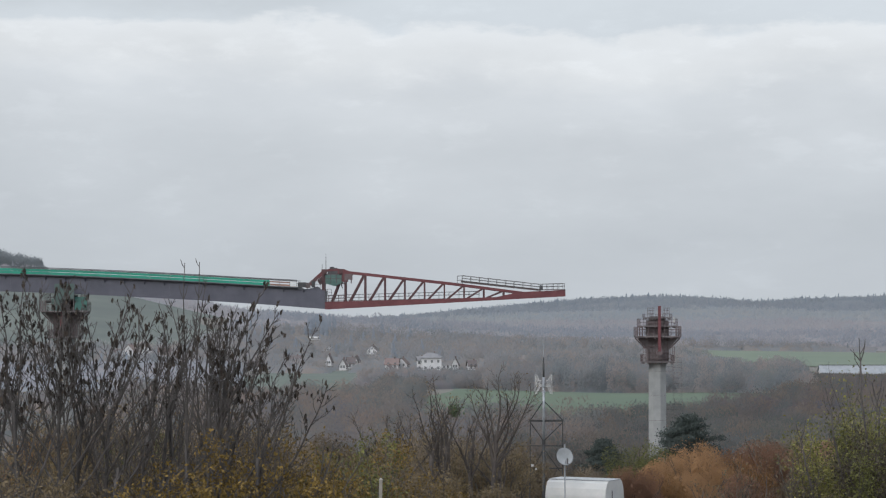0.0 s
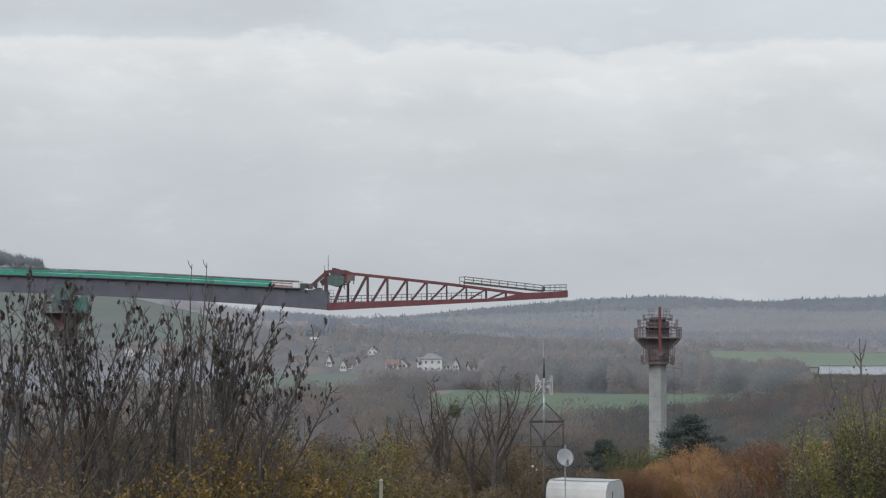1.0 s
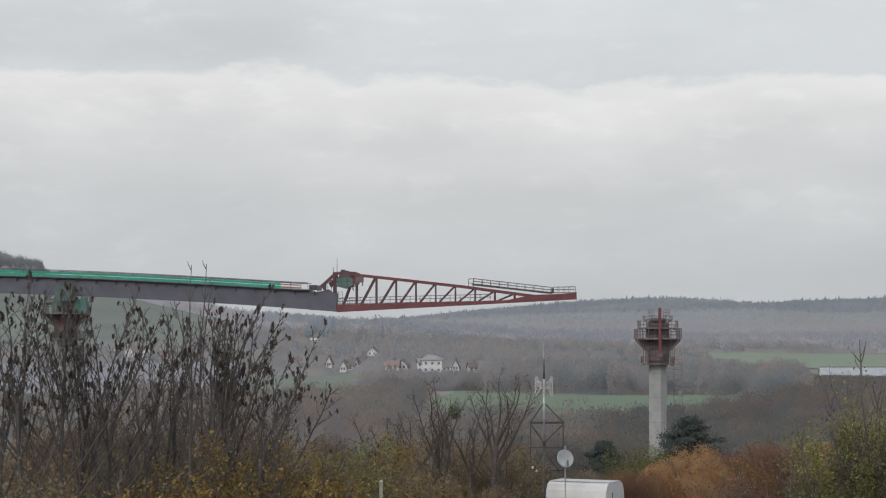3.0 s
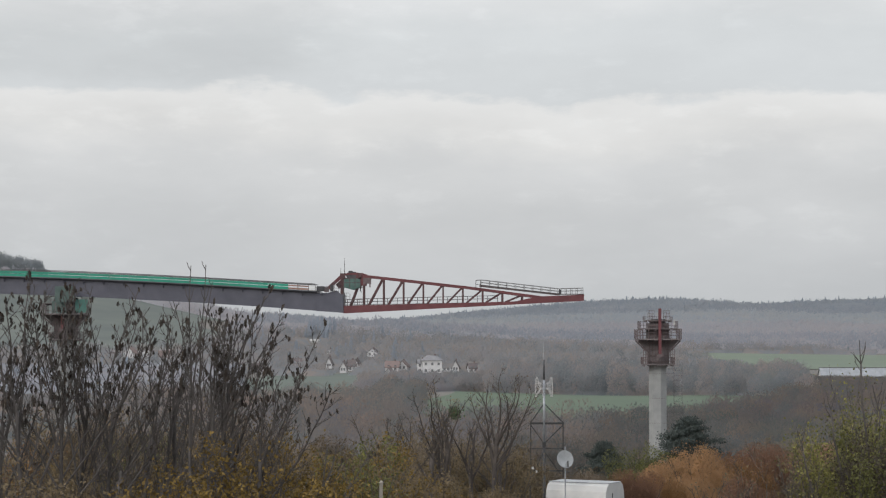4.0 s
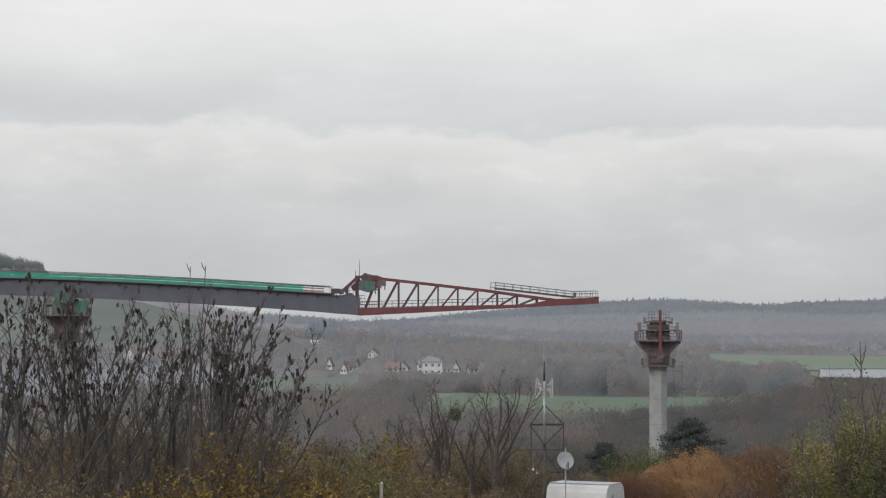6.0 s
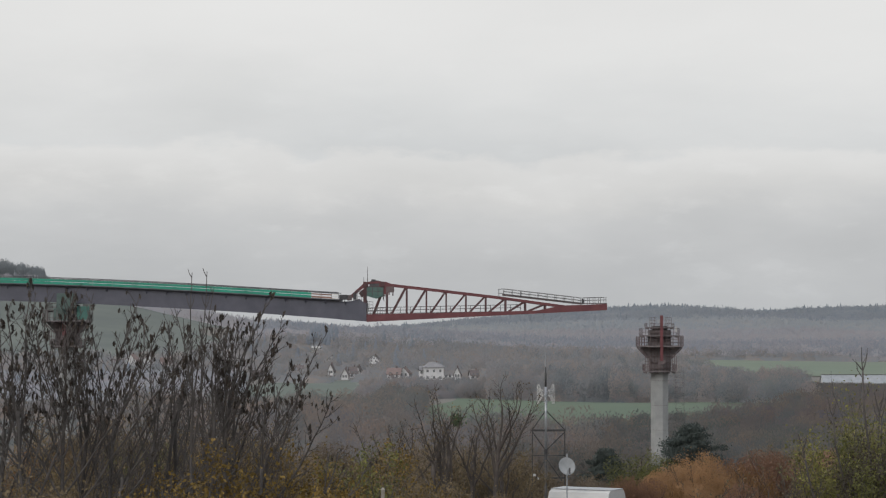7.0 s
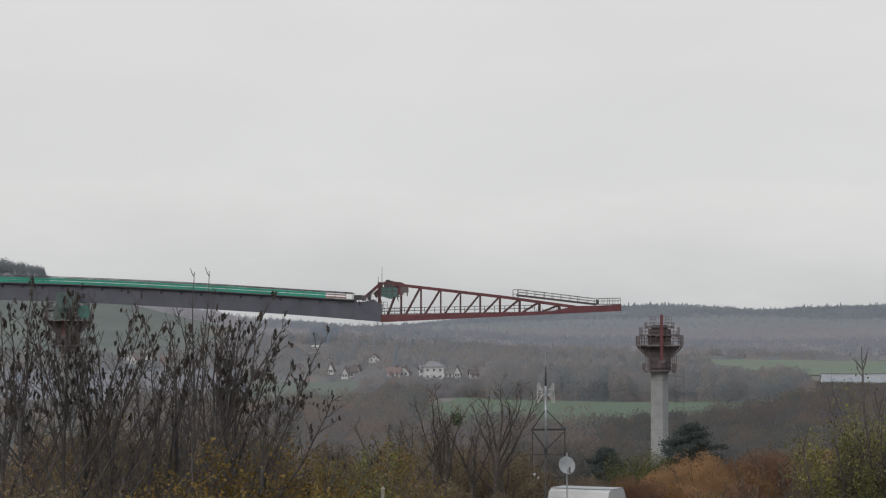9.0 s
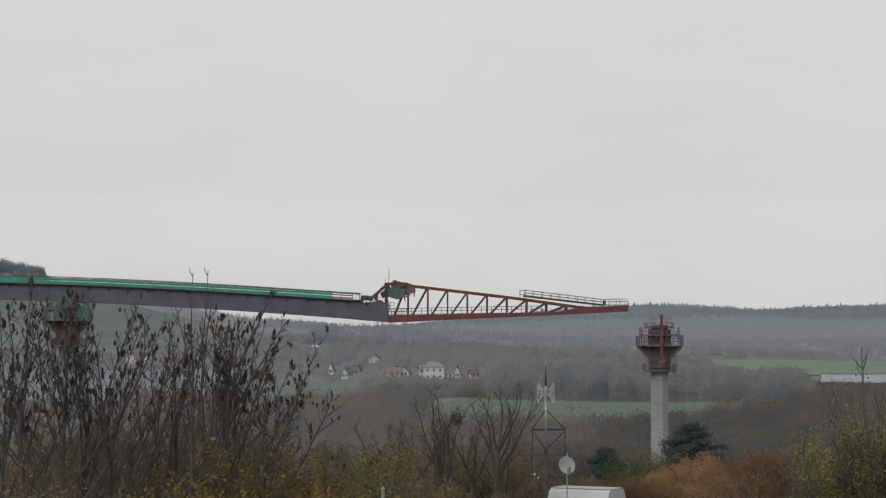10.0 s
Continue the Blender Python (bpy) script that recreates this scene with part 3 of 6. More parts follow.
def crown_wood(name, label, material, rng, x_of, y_range, spacing, tall, wide, sprays, spray, keep, kinds=(0, 1), thin=0.13, pointed=0.0):
    """Single trees that stand out of a wood: egg-shaped crowns of upright twig sprays, bushy down to the ground."""
    rs = np.random.RandomState(rng)
    spots = []
    for y in np.arange(y_range[0], y_range[1], spacing):
        lo, hi = x_of(np.array([y, y]))
        x = np.arange(lo[0], hi[0], spacing)
        x = x + rs.uniform(-0.48, 0.48, len(x)) * spacing
        yy = y + rs.uniform(-0.48, 0.48, len(x)) * spacing
        ok = keep(x, yy)
        spots.append(np.stack([x[ok], yy[ok]], -1))
    spots = np.concatenate(spots)
    n = len(spots)
    stand = 1 + 0.14 * np.sin(spots[:, 0] / (spacing * 4.3) + 2 * np.sin(spots[:, 1] / (spacing * 9)))
    h = tall * rs.uniform(0.68, 1.22, n) * stand
    w = wide * rs.uniform(0.7, 1.3, n)
    z = terrain(spots[:, 0], spots[:, 1])
    patch = 0.5 + 0.32 * np.sin(spots[:, 0] / (spacing * 5.1) + 1.6 * np.sin(spots[:, 1] / (spacing * 11))) + 0.18 * np.sin(spots[:, 0] / (spacing * 1.9) + spots[:, 1] / (spacing * 5))
    kind = kinds[0] + (kinds[1] - kinds[0]) * np.clip(0.6 * rs.rand(n) + 0.4 * patch, 0, 1)
    ph = rs.uniform(0, 6.28, (n, 3, 1))
    half = np.stack([w / 2, w / 2, h * 0.54], -1)[:, None]
    c = np.stack([spots[:, 0], spots[:, 1], z + h * 0.46], -1)[:, None]
    az, cz = rs.uniform(0, 2 * np.pi, (n, sprays)), rs.uniform(-0.85, 1.0, (n, sprays))
    lobes = 1 + 0.14 * np.sin(2 * az + ph[:, 0] + 2 * cz) + 0.11 * np.sin(4 * az + ph[:, 1] - 4 * cz) + 0.08 * np.sin(7 * cz + 3 * az + ph[:, 2])
    sr = np.sqrt(np.clip(1 - np.where(cz < 0, 0.3, 1.0) * cz ** 2, 0, 1)) * (1 - pointed * np.clip(cz + 0.3, 0, 1))
    u = np.stack([np.cos(az) * sr, np.sin(az) * sr, cz], -1)
    rad = lobes * (1 - 0.5 * rs.rand(n, sprays) ** 2.2)
    p = (c + u * half * rad[..., None]).reshape(-1, 3)
    m = len(p)
    out = (u * np.array([1, 1, 0.5])).reshape(-1, 3)
    d = out * 0.55 + np.array([0, 0, 0.75]) + rs.normal(0, 0.3, (m, 3))
    d /= np.linalg.norm(d, axis=1, keepdims=True)
    ang = rs.uniform(-0.8, 0.8, m)
    side = np.stack([np.cos(ang), np.sin(ang), rs.normal(0, 0.25, m)], -1)
    ln = spray * rs.uniform(0.5, 1.5, (m, 1)) * np.repeat((h / tall) ** 0.5, sprays)[:, None]
    tri = np.stack([p - side * ln * thin - d * ln * 0.4, p + side * ln * thin - d * ln * 0.4, p + d * ln * 0.6], 1).reshape(-1, 3)
    # normals lean up and to the front, so the crowns shade flatly
    nrm = out * 0.5 + np.array([0, -0.35, 0.45]) + rs.normal(0, 0.06, (m, 3))
    nrm /= np.linalg.norm(nrm, axis=1, keepdims=True)
    me = cloud_mesh(name, material, tri, 3, np.repeat(kind, sprays), np.repeat(nrm, 3, axis=0))
    tagged(new(name, me), label, "woods", kind="stuff")


def open_gardens(x, y):
    return village(x, y) & village(x - 5.0, y) & village(x + 5.0, y)


crown_wood("lower_ridge_trees", "grey-brown bare trees of the lower far ridge, paled by painted haze", M_WOOD_FAR, 27, view_fan(0.01), (2840, 3250), 14.0, 10.8, 13.5, 48, 2.5, lower_ridge, (0.38, 0.58), 0.24)
crown_wood("upper_ridge_trees", "mixed trees below the skyline, tinted blue-grey as haze", M_WOOD_FAR, 32, view_fan(0.01), (3250, 4010), 14.0, 10.8, 13.5, 48, 2.5, lower_ridge, (0.68, 0.8), 0.24)
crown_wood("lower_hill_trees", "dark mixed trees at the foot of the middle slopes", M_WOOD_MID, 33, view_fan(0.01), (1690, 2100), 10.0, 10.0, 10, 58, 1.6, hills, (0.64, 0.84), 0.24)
crown_wood("hill_trees", "grey-brown bare trees on the middle slopes, paled by painted haze", M_WOOD_MID, 28, view_fan(0.01), (2100, 2840), 10.5, 9.8, 11, 56, 1.8, hills, (0.42, 0.62), 0.24)
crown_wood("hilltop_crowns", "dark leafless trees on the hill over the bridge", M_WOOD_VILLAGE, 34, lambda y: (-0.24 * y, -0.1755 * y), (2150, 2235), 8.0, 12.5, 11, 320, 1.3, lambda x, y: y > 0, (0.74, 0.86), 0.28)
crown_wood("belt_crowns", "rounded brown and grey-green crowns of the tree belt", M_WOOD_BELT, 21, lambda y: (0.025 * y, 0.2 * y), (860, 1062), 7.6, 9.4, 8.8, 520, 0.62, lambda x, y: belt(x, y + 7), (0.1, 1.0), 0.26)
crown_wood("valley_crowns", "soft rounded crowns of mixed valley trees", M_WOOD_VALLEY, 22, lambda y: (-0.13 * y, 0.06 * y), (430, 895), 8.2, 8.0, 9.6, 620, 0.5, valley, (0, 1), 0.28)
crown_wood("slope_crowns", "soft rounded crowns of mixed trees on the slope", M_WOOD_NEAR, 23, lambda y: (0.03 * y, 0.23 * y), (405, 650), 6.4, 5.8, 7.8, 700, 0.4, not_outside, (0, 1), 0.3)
crown_wood("garden_crowns", "grey-brown garden trees about the houses, paled by painted haze", M_WOOD_VILLAGE, 24, lambda y: (-0.2 * y, 0.17 * y), (1160, 1700), 10.5, 8.0, 9.0, 120, 1.1, open_gardens, (0.0, 0.9), 0.24)
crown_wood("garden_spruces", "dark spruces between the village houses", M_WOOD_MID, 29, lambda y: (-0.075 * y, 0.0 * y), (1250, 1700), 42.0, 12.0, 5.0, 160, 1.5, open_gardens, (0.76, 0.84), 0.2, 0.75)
crown_wood("meadow_crowns", "rounded grey-brown trees below the village meadow, paled by painted haze", M_WOOD_BELT, 25, lambda y: (-0.05 * y, 0.03 * y), (890, 1000), 7.2, 5.4, 8.6, 480, 0.6, lambda x, y: (y > 893) & (x > -0.033 * y + 4 * np.sin(y / 9)), (0.1, 1.0), 0.26)
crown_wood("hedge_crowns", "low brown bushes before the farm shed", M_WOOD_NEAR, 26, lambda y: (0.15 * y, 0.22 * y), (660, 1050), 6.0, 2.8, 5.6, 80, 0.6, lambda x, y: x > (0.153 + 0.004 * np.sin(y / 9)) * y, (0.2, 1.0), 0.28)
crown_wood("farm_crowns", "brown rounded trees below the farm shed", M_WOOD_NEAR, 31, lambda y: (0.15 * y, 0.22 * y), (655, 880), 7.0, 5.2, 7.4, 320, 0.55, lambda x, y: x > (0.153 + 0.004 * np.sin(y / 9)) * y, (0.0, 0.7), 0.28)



# ---- the bridge: a steel girder being pushed out, with a red truss nose ----
JOINT = (-14.77, 367.0, 30.64)          # foot of the joint between girder and nose, at 5 s
ARC, ARC_X = 1136.0, -99.6              # the launch runs on a crest of this radius, its top at this x
BAY = 3.2


def crest(s):
    """The vertical curve of the girder over the joint, s metres along (negative: back)."""
    return 0.083 * -s - 0.0005115 * s * s


def soffit(s):
    """Height of its underside: the girder deepens towards the nose."""
    t = min(max((s + 58) / 28, 0), 1)
    return crest(s) - 0.14 * t * t * (3 - 2 * t)


def deck(s):
    return crest(s) + 2.82 + 0.4 * math.exp(s / 7)


def swept(section, s0, s1, step=1.6):
    """A closed section of (y, height fraction or offset) swept along the girder; section(s) gives its ring."""
    n = max(2, int(round((s1 - s0) / step)) + 1)
    ss = [s0 + (s1 - s0) * i / (n - 1) for i in range(n)]
    rings = [section(s) for s in ss]
    k = len(rings[0])
    sh = Shape()
    vs = [(s, y, z) for s, r in zip(ss, rings) for y, z in r]
    fs = [(i * k + j, (i + 1) * k + j, (i + 1) * k + (j + 1) % k, i * k + (j + 1) % k) for i in range(n - 1) for j in range(k)]
    return sh.add(vs, fs + [tuple(range(k)), tuple((n - 1) * k + j for j in range(k - 1, -1, -1))])


def build_bridge():
    br = thing("launched_bridge", "steel bridge girder with red truss nose pushed over piers", "bridge", pose(*JOINT))
    end = -0.2
    back = -138.0
    part("box_girder", swept(lambda s: [(0.3, soffit(s)), (8.8, soffit(s)), (8.9, deck(s) - 0.42), (0.2, deck(s) - 0.42)], back, end), M_WEB, br, "grey-blue painted steel box girder")
    part("bottom_flange", swept(lambda s: [(0.12, soffit(s) - 0.06), (9.0, soffit(s) - 0.06), (9.0, soffit(s) - 0.004), (0.12, soffit(s) - 0.004)], back, end - 0.02), M_WEB, br)
    part("deck_slab", swept(lambda s: [(-0.5, deck(s) - 0.14), (0.1, deck(s) - 0.41), (9.2, deck(s) - 0.41), (10.4, deck(s) - 0.2), (10.4, deck(s)), (-0.5, deck(s))], back, -4.4), M_SLAB, br)
    # web stiffeners under the deck edge
    for i in range(43):
        s = -3.6 - BAY * i
        z = deck(s) - 0.42
        part("stiffener", Shape().add([(s + a, y, h) for a in (-0.07, 0.07) for y, h in ((0.2, z), (-0.42, z + 0.24), (-0.42, z + 0.14), (0.22, z - 0.55))],
                                      [(0, 1, 2, 3), (7, 6, 5, 4), (0, 4, 5, 1), (1, 5, 6, 2), (2, 6, 7, 3), (3, 7, 4, 0)]), M_WEB, br)
    for i in range(10):
        s = -12.4 - 12.8 * i
        part("weld_seam", Shape().bar((s, 0.27, soffit(s) + 0.02), (s, 0.18, deck(s) - 0.45), 0.08, 0.05), M_WEB, br)
    # edge protection: posts, boards in two rows, grey and dark rails
    for i in range(42):
        s0, s1 = -9.0 - BAY * i, -9.0 - BAY * (i + 1) + 0.05
        z0, z1 = deck(s0), deck(s1)
        for lo, hi in ((0.0, 0.39), (0.45, 0.82)):
            part("edge_board", Shape().add([(s, y, z + h) for s, z in ((s0, z0), (s1, z1)) for y, h in ((-0.47, lo), (-0.42, lo), (-0.42, hi), (-0.47, hi))],
                                           [(0, 1, 2, 3), (7, 6, 5, 4), (0, 4, 5, 1), (1, 5, 6, 2), (2, 6, 7, 3), (3, 7, 4, 0)]), M_GREEN, br, "green coated edge board")
        part("rail_post", Shape().box(s1 - 0.04, s1 + 0.04, -0.42, -0.34, z1, z1 + 1.14), M_RAIL, br)
    for i in range(3):
        s0, s1 = -9.0 + 1.65 * i, -9.0 + (1.65 * (i + 1) if i < 2 else 4.4) - 0.06
        z0, z1 = deck(s0), deck(s1)
        for lo, hi in ((0.03, 0.30), (0.52, 0.72)) if i < 2 else ((0.02, 0.10), (0.34, 0.41), (0.66, 0.73)):
            part("edge_board", Shape().add([(s, y, z + h) for s, z in ((s0, z0), (s1, z1)) for y, h in ((-0.47, lo), (-0.42, lo), (-0.42, hi), (-0.47, hi))],
                                           [(0, 1, 2, 3), (7, 6, 5, 4), (0, 4, 5, 1), (1, 5, 6, 2), (2, 6, 7, 3), (3, 7, 4, 0)]),
                 M_ORANGE if i < 2 else M_PALEBOARD, br, "bare orange-brown edge board" if i < 2 else "narrow pale edge batten")
        part("rail_post", Shape().box(s1 - 0.04, s1 + 0.04, -0.42, -0.34, z1, z1 + 1.1), M_RAIL, br)
    for h, mat_, w in ((1.13, M_DARK, 0.11), (0.92, M_RAIL, 0.08)):
        part("handrail", swept(lambda s: [(-0.44, deck(s) + h - w), (-0.36, deck(s) + h - w), (-0.36, deck(s) + h), (-0.44, deck(s) + h)], back, -4.7), mat_, br)
    for i in range(43):
        s = -5.0 - BAY * i
        part("rail_post", Shape().box(s - 0.03, s + 0.03, 10.2, 10.28, deck(s), deck(s) + 1.1), M_RAIL, br)
    part("far_handrail", swept(lambda s: [(10.2, deck(s) + 1.03), (10.28, deck(s) + 1.03), (10.28, deck(s) + 1.12), (10.2, deck(s) + 1.12)], back, -4.7), M_DARK, br)
    # plant at the girder's end
    part("jack_housing", Shape().box(-4.5, -3.2, 0.0, 1.3, deck(-4) + 0.0, deck(-4) + 0.75, 0.06), M_DARK, br)
    part("jack_housing", Shape().box(-4.5, -3.2, 5.0, 6.3, deck(-4) + 0.0, deck(-4) + 0.75, 0.06), M_DARK, br)
    part("end_cover", Shape().add([(x, y, z) for y in (0.12, 0.18) for x, z in ((-4.4, 2.95), (-2.6, 3.1), (-1.3, 3.45), (-0.6, 2.9), (-0.17, 2.6), (-0.17, -0.14), (-4.4, 0.12))],
                                  [(6, 5, 4, 3, 2, 1, 0), (7, 8, 9, 10, 11, 12, 13)] + [(i, (i + 1) % 7, 7 + (i + 1) % 7, 7 + i) for i in range(7)]), M_WEB, br)
    rail = Shape()
    for x in (-4.4, -3.7, -2.9, -2.2):
        rail.box(x - 0.03, x + 0.03, -0.6, -0.54, 2.9, 4.1)
    rail.bar((-4.6, -0.57, 3.9), (-2.1, -0.57, 4.1), 0.05).bar((-4.6, -0.57, 3.4), (-2.1, -0.57, 3.6), 0.05)
    part("end_railing", rail, M_RAIL, br)

    # nose: two trusses, cross beams, walkways
    low_b = lambda u: 0.0495 * u - 0.2 + 0.002 * u                                        # underside of the bottom chord
    low_t = lambda u: 1.0 + 0.0235 * u
    top_t = lambda u: 5.9 - 0.1144 * (u - 3.8) if u < 20.5 else 3.99 - 0.135 * (u - 20.5)
    for y in (0.45, 4.6):
        a, b = y - 0.22, y + 0.22
        part("bottom_chord", Shape().add([(u, yy, z) for yy in (a, b) for u, z in ((-0.15, low_b(0)), (20, low_b(20)), (38.6, low_b(38.6)), (38.6, 2.75), (36, 2.62), (31.2, 2.45), (27.5, low_t(27.5)), (20, low_t(20) - 0.05), (-0.15, 0.98))],
                                         [tuple(range(9)), tuple(range(17, 8, -1))] + [((i + 1) % 9, i, 9 + i, 9 + (i + 1) % 9) for i in range(9)]), M_RED, br, "dark red welded bottom chord")
        flange = Shape()
        flange.bar((-0.1, y, low_b(0) - 0.03), (38.6, y, low_b(38.6) - 0.03), 0.06, 0.62)
        part("chord_flange", flange, M_RED, br)
        ch = Shape()
        pts = [(3.6, 5.9), (12, top_t(12)), (20.5, top_t(20.5)), (26, top_t(26)), (31.8, top_t(31.8))]
        for p, q in zip(pts, pts[1:]):
            ch.bar((p[0], y, p[1] - 0.2), (q[0] + 0.05, y, q[1] - 0.2), 0.42, 0.4)
        part("top_chord", ch, M_RED, br, "dark red box-section top chord")
        for i in range(10):
            u = 3.09 + BAY * i
            if u < 31:
                part("truss_post", Shape().bar((u, y, low_t(u) - 0.1), (u, y, top_t(max(u, 3.8)) - 0.3), 0.26, 0.3), M_STRUT, br)
            if u < 28.5:
                v = u + BAY - 0.15
                part("truss_diagonal", Shape().bar((u + 0.75 - 0.012 * i * BAY, y, low_t(u) - 0.05), (v, y, top_t(v) - 0.3), 0.3, 0.26), M_STRUT, br)
        part("root_post", Shape().bar((-0.45, y, 0.6), (-0.45, y, 6.2), 0.42, 0.45), M_STRUT, br)
        part("root_diagonal", Shape().bar((0.95, y, 1.0), (2.3, y, 4.6), 0.3, 0.3), M_STRUT, br)
        part("knee_plate", Shape().add([(u, yy, z) for yy in (y - 0.3, y + 0.3) for u, z in ((1.9, 6.1), (2.9, 6.25), (4.2, 5.75), (4.2, 5.3), (3.4, 5.0), (3.3, 4.2), (2.7, 4.2), (1.9, 5.2))],
                                       [tuple(range(7, -1, -1)), tuple(range(8, 16))] + [(i, (i + 1) % 8, 8 + (i + 1) % 8, 8 + i) for i in range(8)]), M_RED, br)
        part("back_brace", Shape().bar((-3.3, y, 3.3), (-0.4, y, 5.9), 0.36, 0.36), M_RED, br)
        part("head_beam", Shape().bar((-0.7, y, 6.0), (2.2, y, 6.15), 0.34, 0.36), M_RED, br)
    for i in range(13):
        u = 3.09 + BAY * i if i < 11 else (36.0 if i == 11 else 38.3)
        part("cross_beam", Shape().box(u - 0.13, u + 0.13, 0.6, 4.5, low_b(u) + 0.2, low_b(u) + 0.55), M_RED, br)
    part("root_cross_beam", Shape().box(-0.6, -0.3, 0.6, 4.5, 5.4, 5.9).box(-0.6, -0.3, 0.6, 4.5, 0.7, 1.2), M_RED, br)
    # inner walkway with rails over the bottom chord
    wk = Shape()
    wk.bar((0.0, 2.5, low_t(0) + 0.1), (29, 2.5, low_t(29) - 0.1), 0.08, 1.0)
    part("walkway", wk, M_RAIL, br)
    for y in (1.9,):
        rl = Shape()
        for i in range(16):
            u = 0.4 + 1.62 * i
            rl.bar((u, y, low_t(u)), (u, y, low_t(u) + 1.05), 0.085)
        for h in (0.55, 1.02):
            rl.bar((0.2, y, low_t(0.2) + h), (24.8, y, low_t(24.8) + h), 0.09)
        part("walkway_rail", rl, M_RAIL, br)
    cage = Shape()
    for i in range(8):
        u = 0.05 + 0.4 * i
        cage.bar((u, 0.1, 1.0), (u, 0.1, 1.95), 0.06)
    cage.bar((0, 0.1, 1.9), (3, 0.1, 1.98), 0.07).bar((0, 0.1, 1.45), (3, 0.1, 1.5), 0.06)
    part("root_railing", cage, M_RUST, br)
    # sloping walkway to the tip, on the top chord
    for y in (0.15, 4.9):
        rl = Shape()
        z0, z1, u0, u1 = 4.3, 2.85, 22.0, 34.6
        for i in range(10):
            t = i / 9
            u, z = u0 + (u1 - u0) * t, z0 + (z1 - z0) * t
            rl.bar((u, y, z - 0.25), (u, y, z + 0.85), 0.07)
        for h in (0.84, 0.42, 0.0):
            rl.bar((u0, y, z0 + h), (u1, y, z1 + h), 0.065)
        for i in range(5):
            u = 34.9 + 0.88 * i
            rl.bar((u, y, 2.7), (u, y, 3.75), 0.07)
        for h in (3.72, 3.3):
            rl.bar((34.8, y, h), (38.5, y, h + 0.08), 0.065)
        rl.bar((21.2, y, 3.7), (21.2, y, 5.1), 0.05).bar((22, y, 3.7), (22, y, 5.15), 0.06).bar((21.2, y, 5.08), (22, y, 5.12), 0.05).bar((21.2, y, 4.4), (22, y, 4.4), 0.05)
        part("tip_railing", rl, M_RAIL, br, "grey steel guard rail")
    part("tip_walkway", Shape().bar((21.8, 2.5, 4.2), (34.6, 2.5, 2.78), 0.26, 4.6).box(34.6, 38.6, 0.2, 4.8, 2.76, 2.86), M_RUST, br)
    part("gate_box", Shape().box(34.5, 34.95, 0.1, 0.4, 2.85, 3.5, 0.04), M_DARK, br)
    part("tip_end_beam", Shape().box(38.35, 38.62, 0.7, 4.3, 2.0, 2.7), M_RED, br)
    # green sheeted cabin and the winch above it
    for y in (0.1, 4.9):
        part("cabin_sheet", Shape().box(-0.15, 2.6, y, y + 0.06, 4.05, 5.35, 0.02), M_NET, br, "pale green translucent sheeting")
    part("cabin_floor", Shape().box(-0.3, 2.9, 0.1, 4.9, 3.9, 4.04), M_DARK, br)
    fr = Shape()
    for x in (-0.1, 0.8, 1.7, 2.55):
        fr.box(x - 0.04, x + 0.04, 0.05, 0.1, 3.9, 5.6)
    fr.box(-0.2, 2.7, 0.05, 0.1, 5.35, 5.45).box(-0.2, 2.7, 0.05, 0.1, 4.65, 4.72)
    part("cabin_frame", fr, M_RUST, br)
    part("winch", Shape().box(0.3, 2.0, 0.3, 4.0, 5.45, 6.3, 0.1).box(0.6, 1.3, 0.6, 3.6, 6.25, 6.6, 0.08).box(1.35, 1.8, 1.4, 3.0, 6.2, 6.45, 0.06), M_DARK, br)
    # slack sheeting that hangs in a belly under the cabin, and torn strips beside it
    for y in (0.06, 4.94):
        belly = Shape()
        n = 9
        belly.add([(x, yy, z) for yy in (y, y + 0.05) for x, z in [(-0.1 + 2.7 * k / (n - 1), 4.1) for k in range(n)] + [(2.6 - 2.7 * k / (n - 1), 4.02 - 0.42 * math.sin(math.pi * k / (n - 1)) ** 0.7 - 0.05 * math.sin(5.0 * k)) for k in range(n)]],
                  [tuple(range(2 * n - 1, -1, -1)), tuple(range(2 * n, 4 * n))] + [(i, (i + 1) % (2 * n), 2 * n + (i + 1) % (2 * n), 2 * n + i) for i in range(2 * n)])
        part("hanging_sheet", belly, M_NET, br, "slack dark green sheeting")
    part("side_guard", Shape().box(3.0, 4.3, 0.1, 0.16, 4.5, 5.45).box(3.05, 3.2, 0.1, 0.15, 4.0, 4.5).box(3.5, 3.62, 0.1, 0.15, 4.15, 4.5).box(4.0, 4.2, 0.1, 0.15, 3.95, 4.5), M_RUST, br, "torn brown sheeting")
    part("winch_guard", Shape().box(-0.35, 0.15, 0.05, 0.6, 5.3, 6.2, 0.05), M_STRUT, br)
    part("winch_guard", Shape().box(2.1, 2.75, 0.05, 0.6, 5.3, 6.25, 0.08), M_STRUT, br)
    part("hook_block", Shape().bar((2.55, 0.6, 4.2), (2.55, 0.6, 3.4), 0.18).bar((2.55, 0.6, 3.5), (2.7, 0.6, 3.1), 0.1), M_DARK, br)
    mast = Shape().tube([(0.0, 0.5, 6.0), (0.0, 0.5, 7.4), (0.0, 0.5, 8.65)], [0.06, 0.045, 0.025], 6)
    part("aerial", mast, M_RAIL, br)
    part("aerial", Shape().tube([(-0.6, 0.5, 6.0), (-0.6, 0.5, 7.0)], [0.05, 0.035], 6), M_RAIL, br)
    lad = Shape()
    for x in (-1.6, -0.9):
        lad.bar((x, 0.0, 3.0), (x, 0.0, 4.9), 0.06)
    for z in (3.3, 3.8, 4.3, 4.8):
        lad.bar((-1.6, 0, z), (-0.9, 0, z), 0.05)
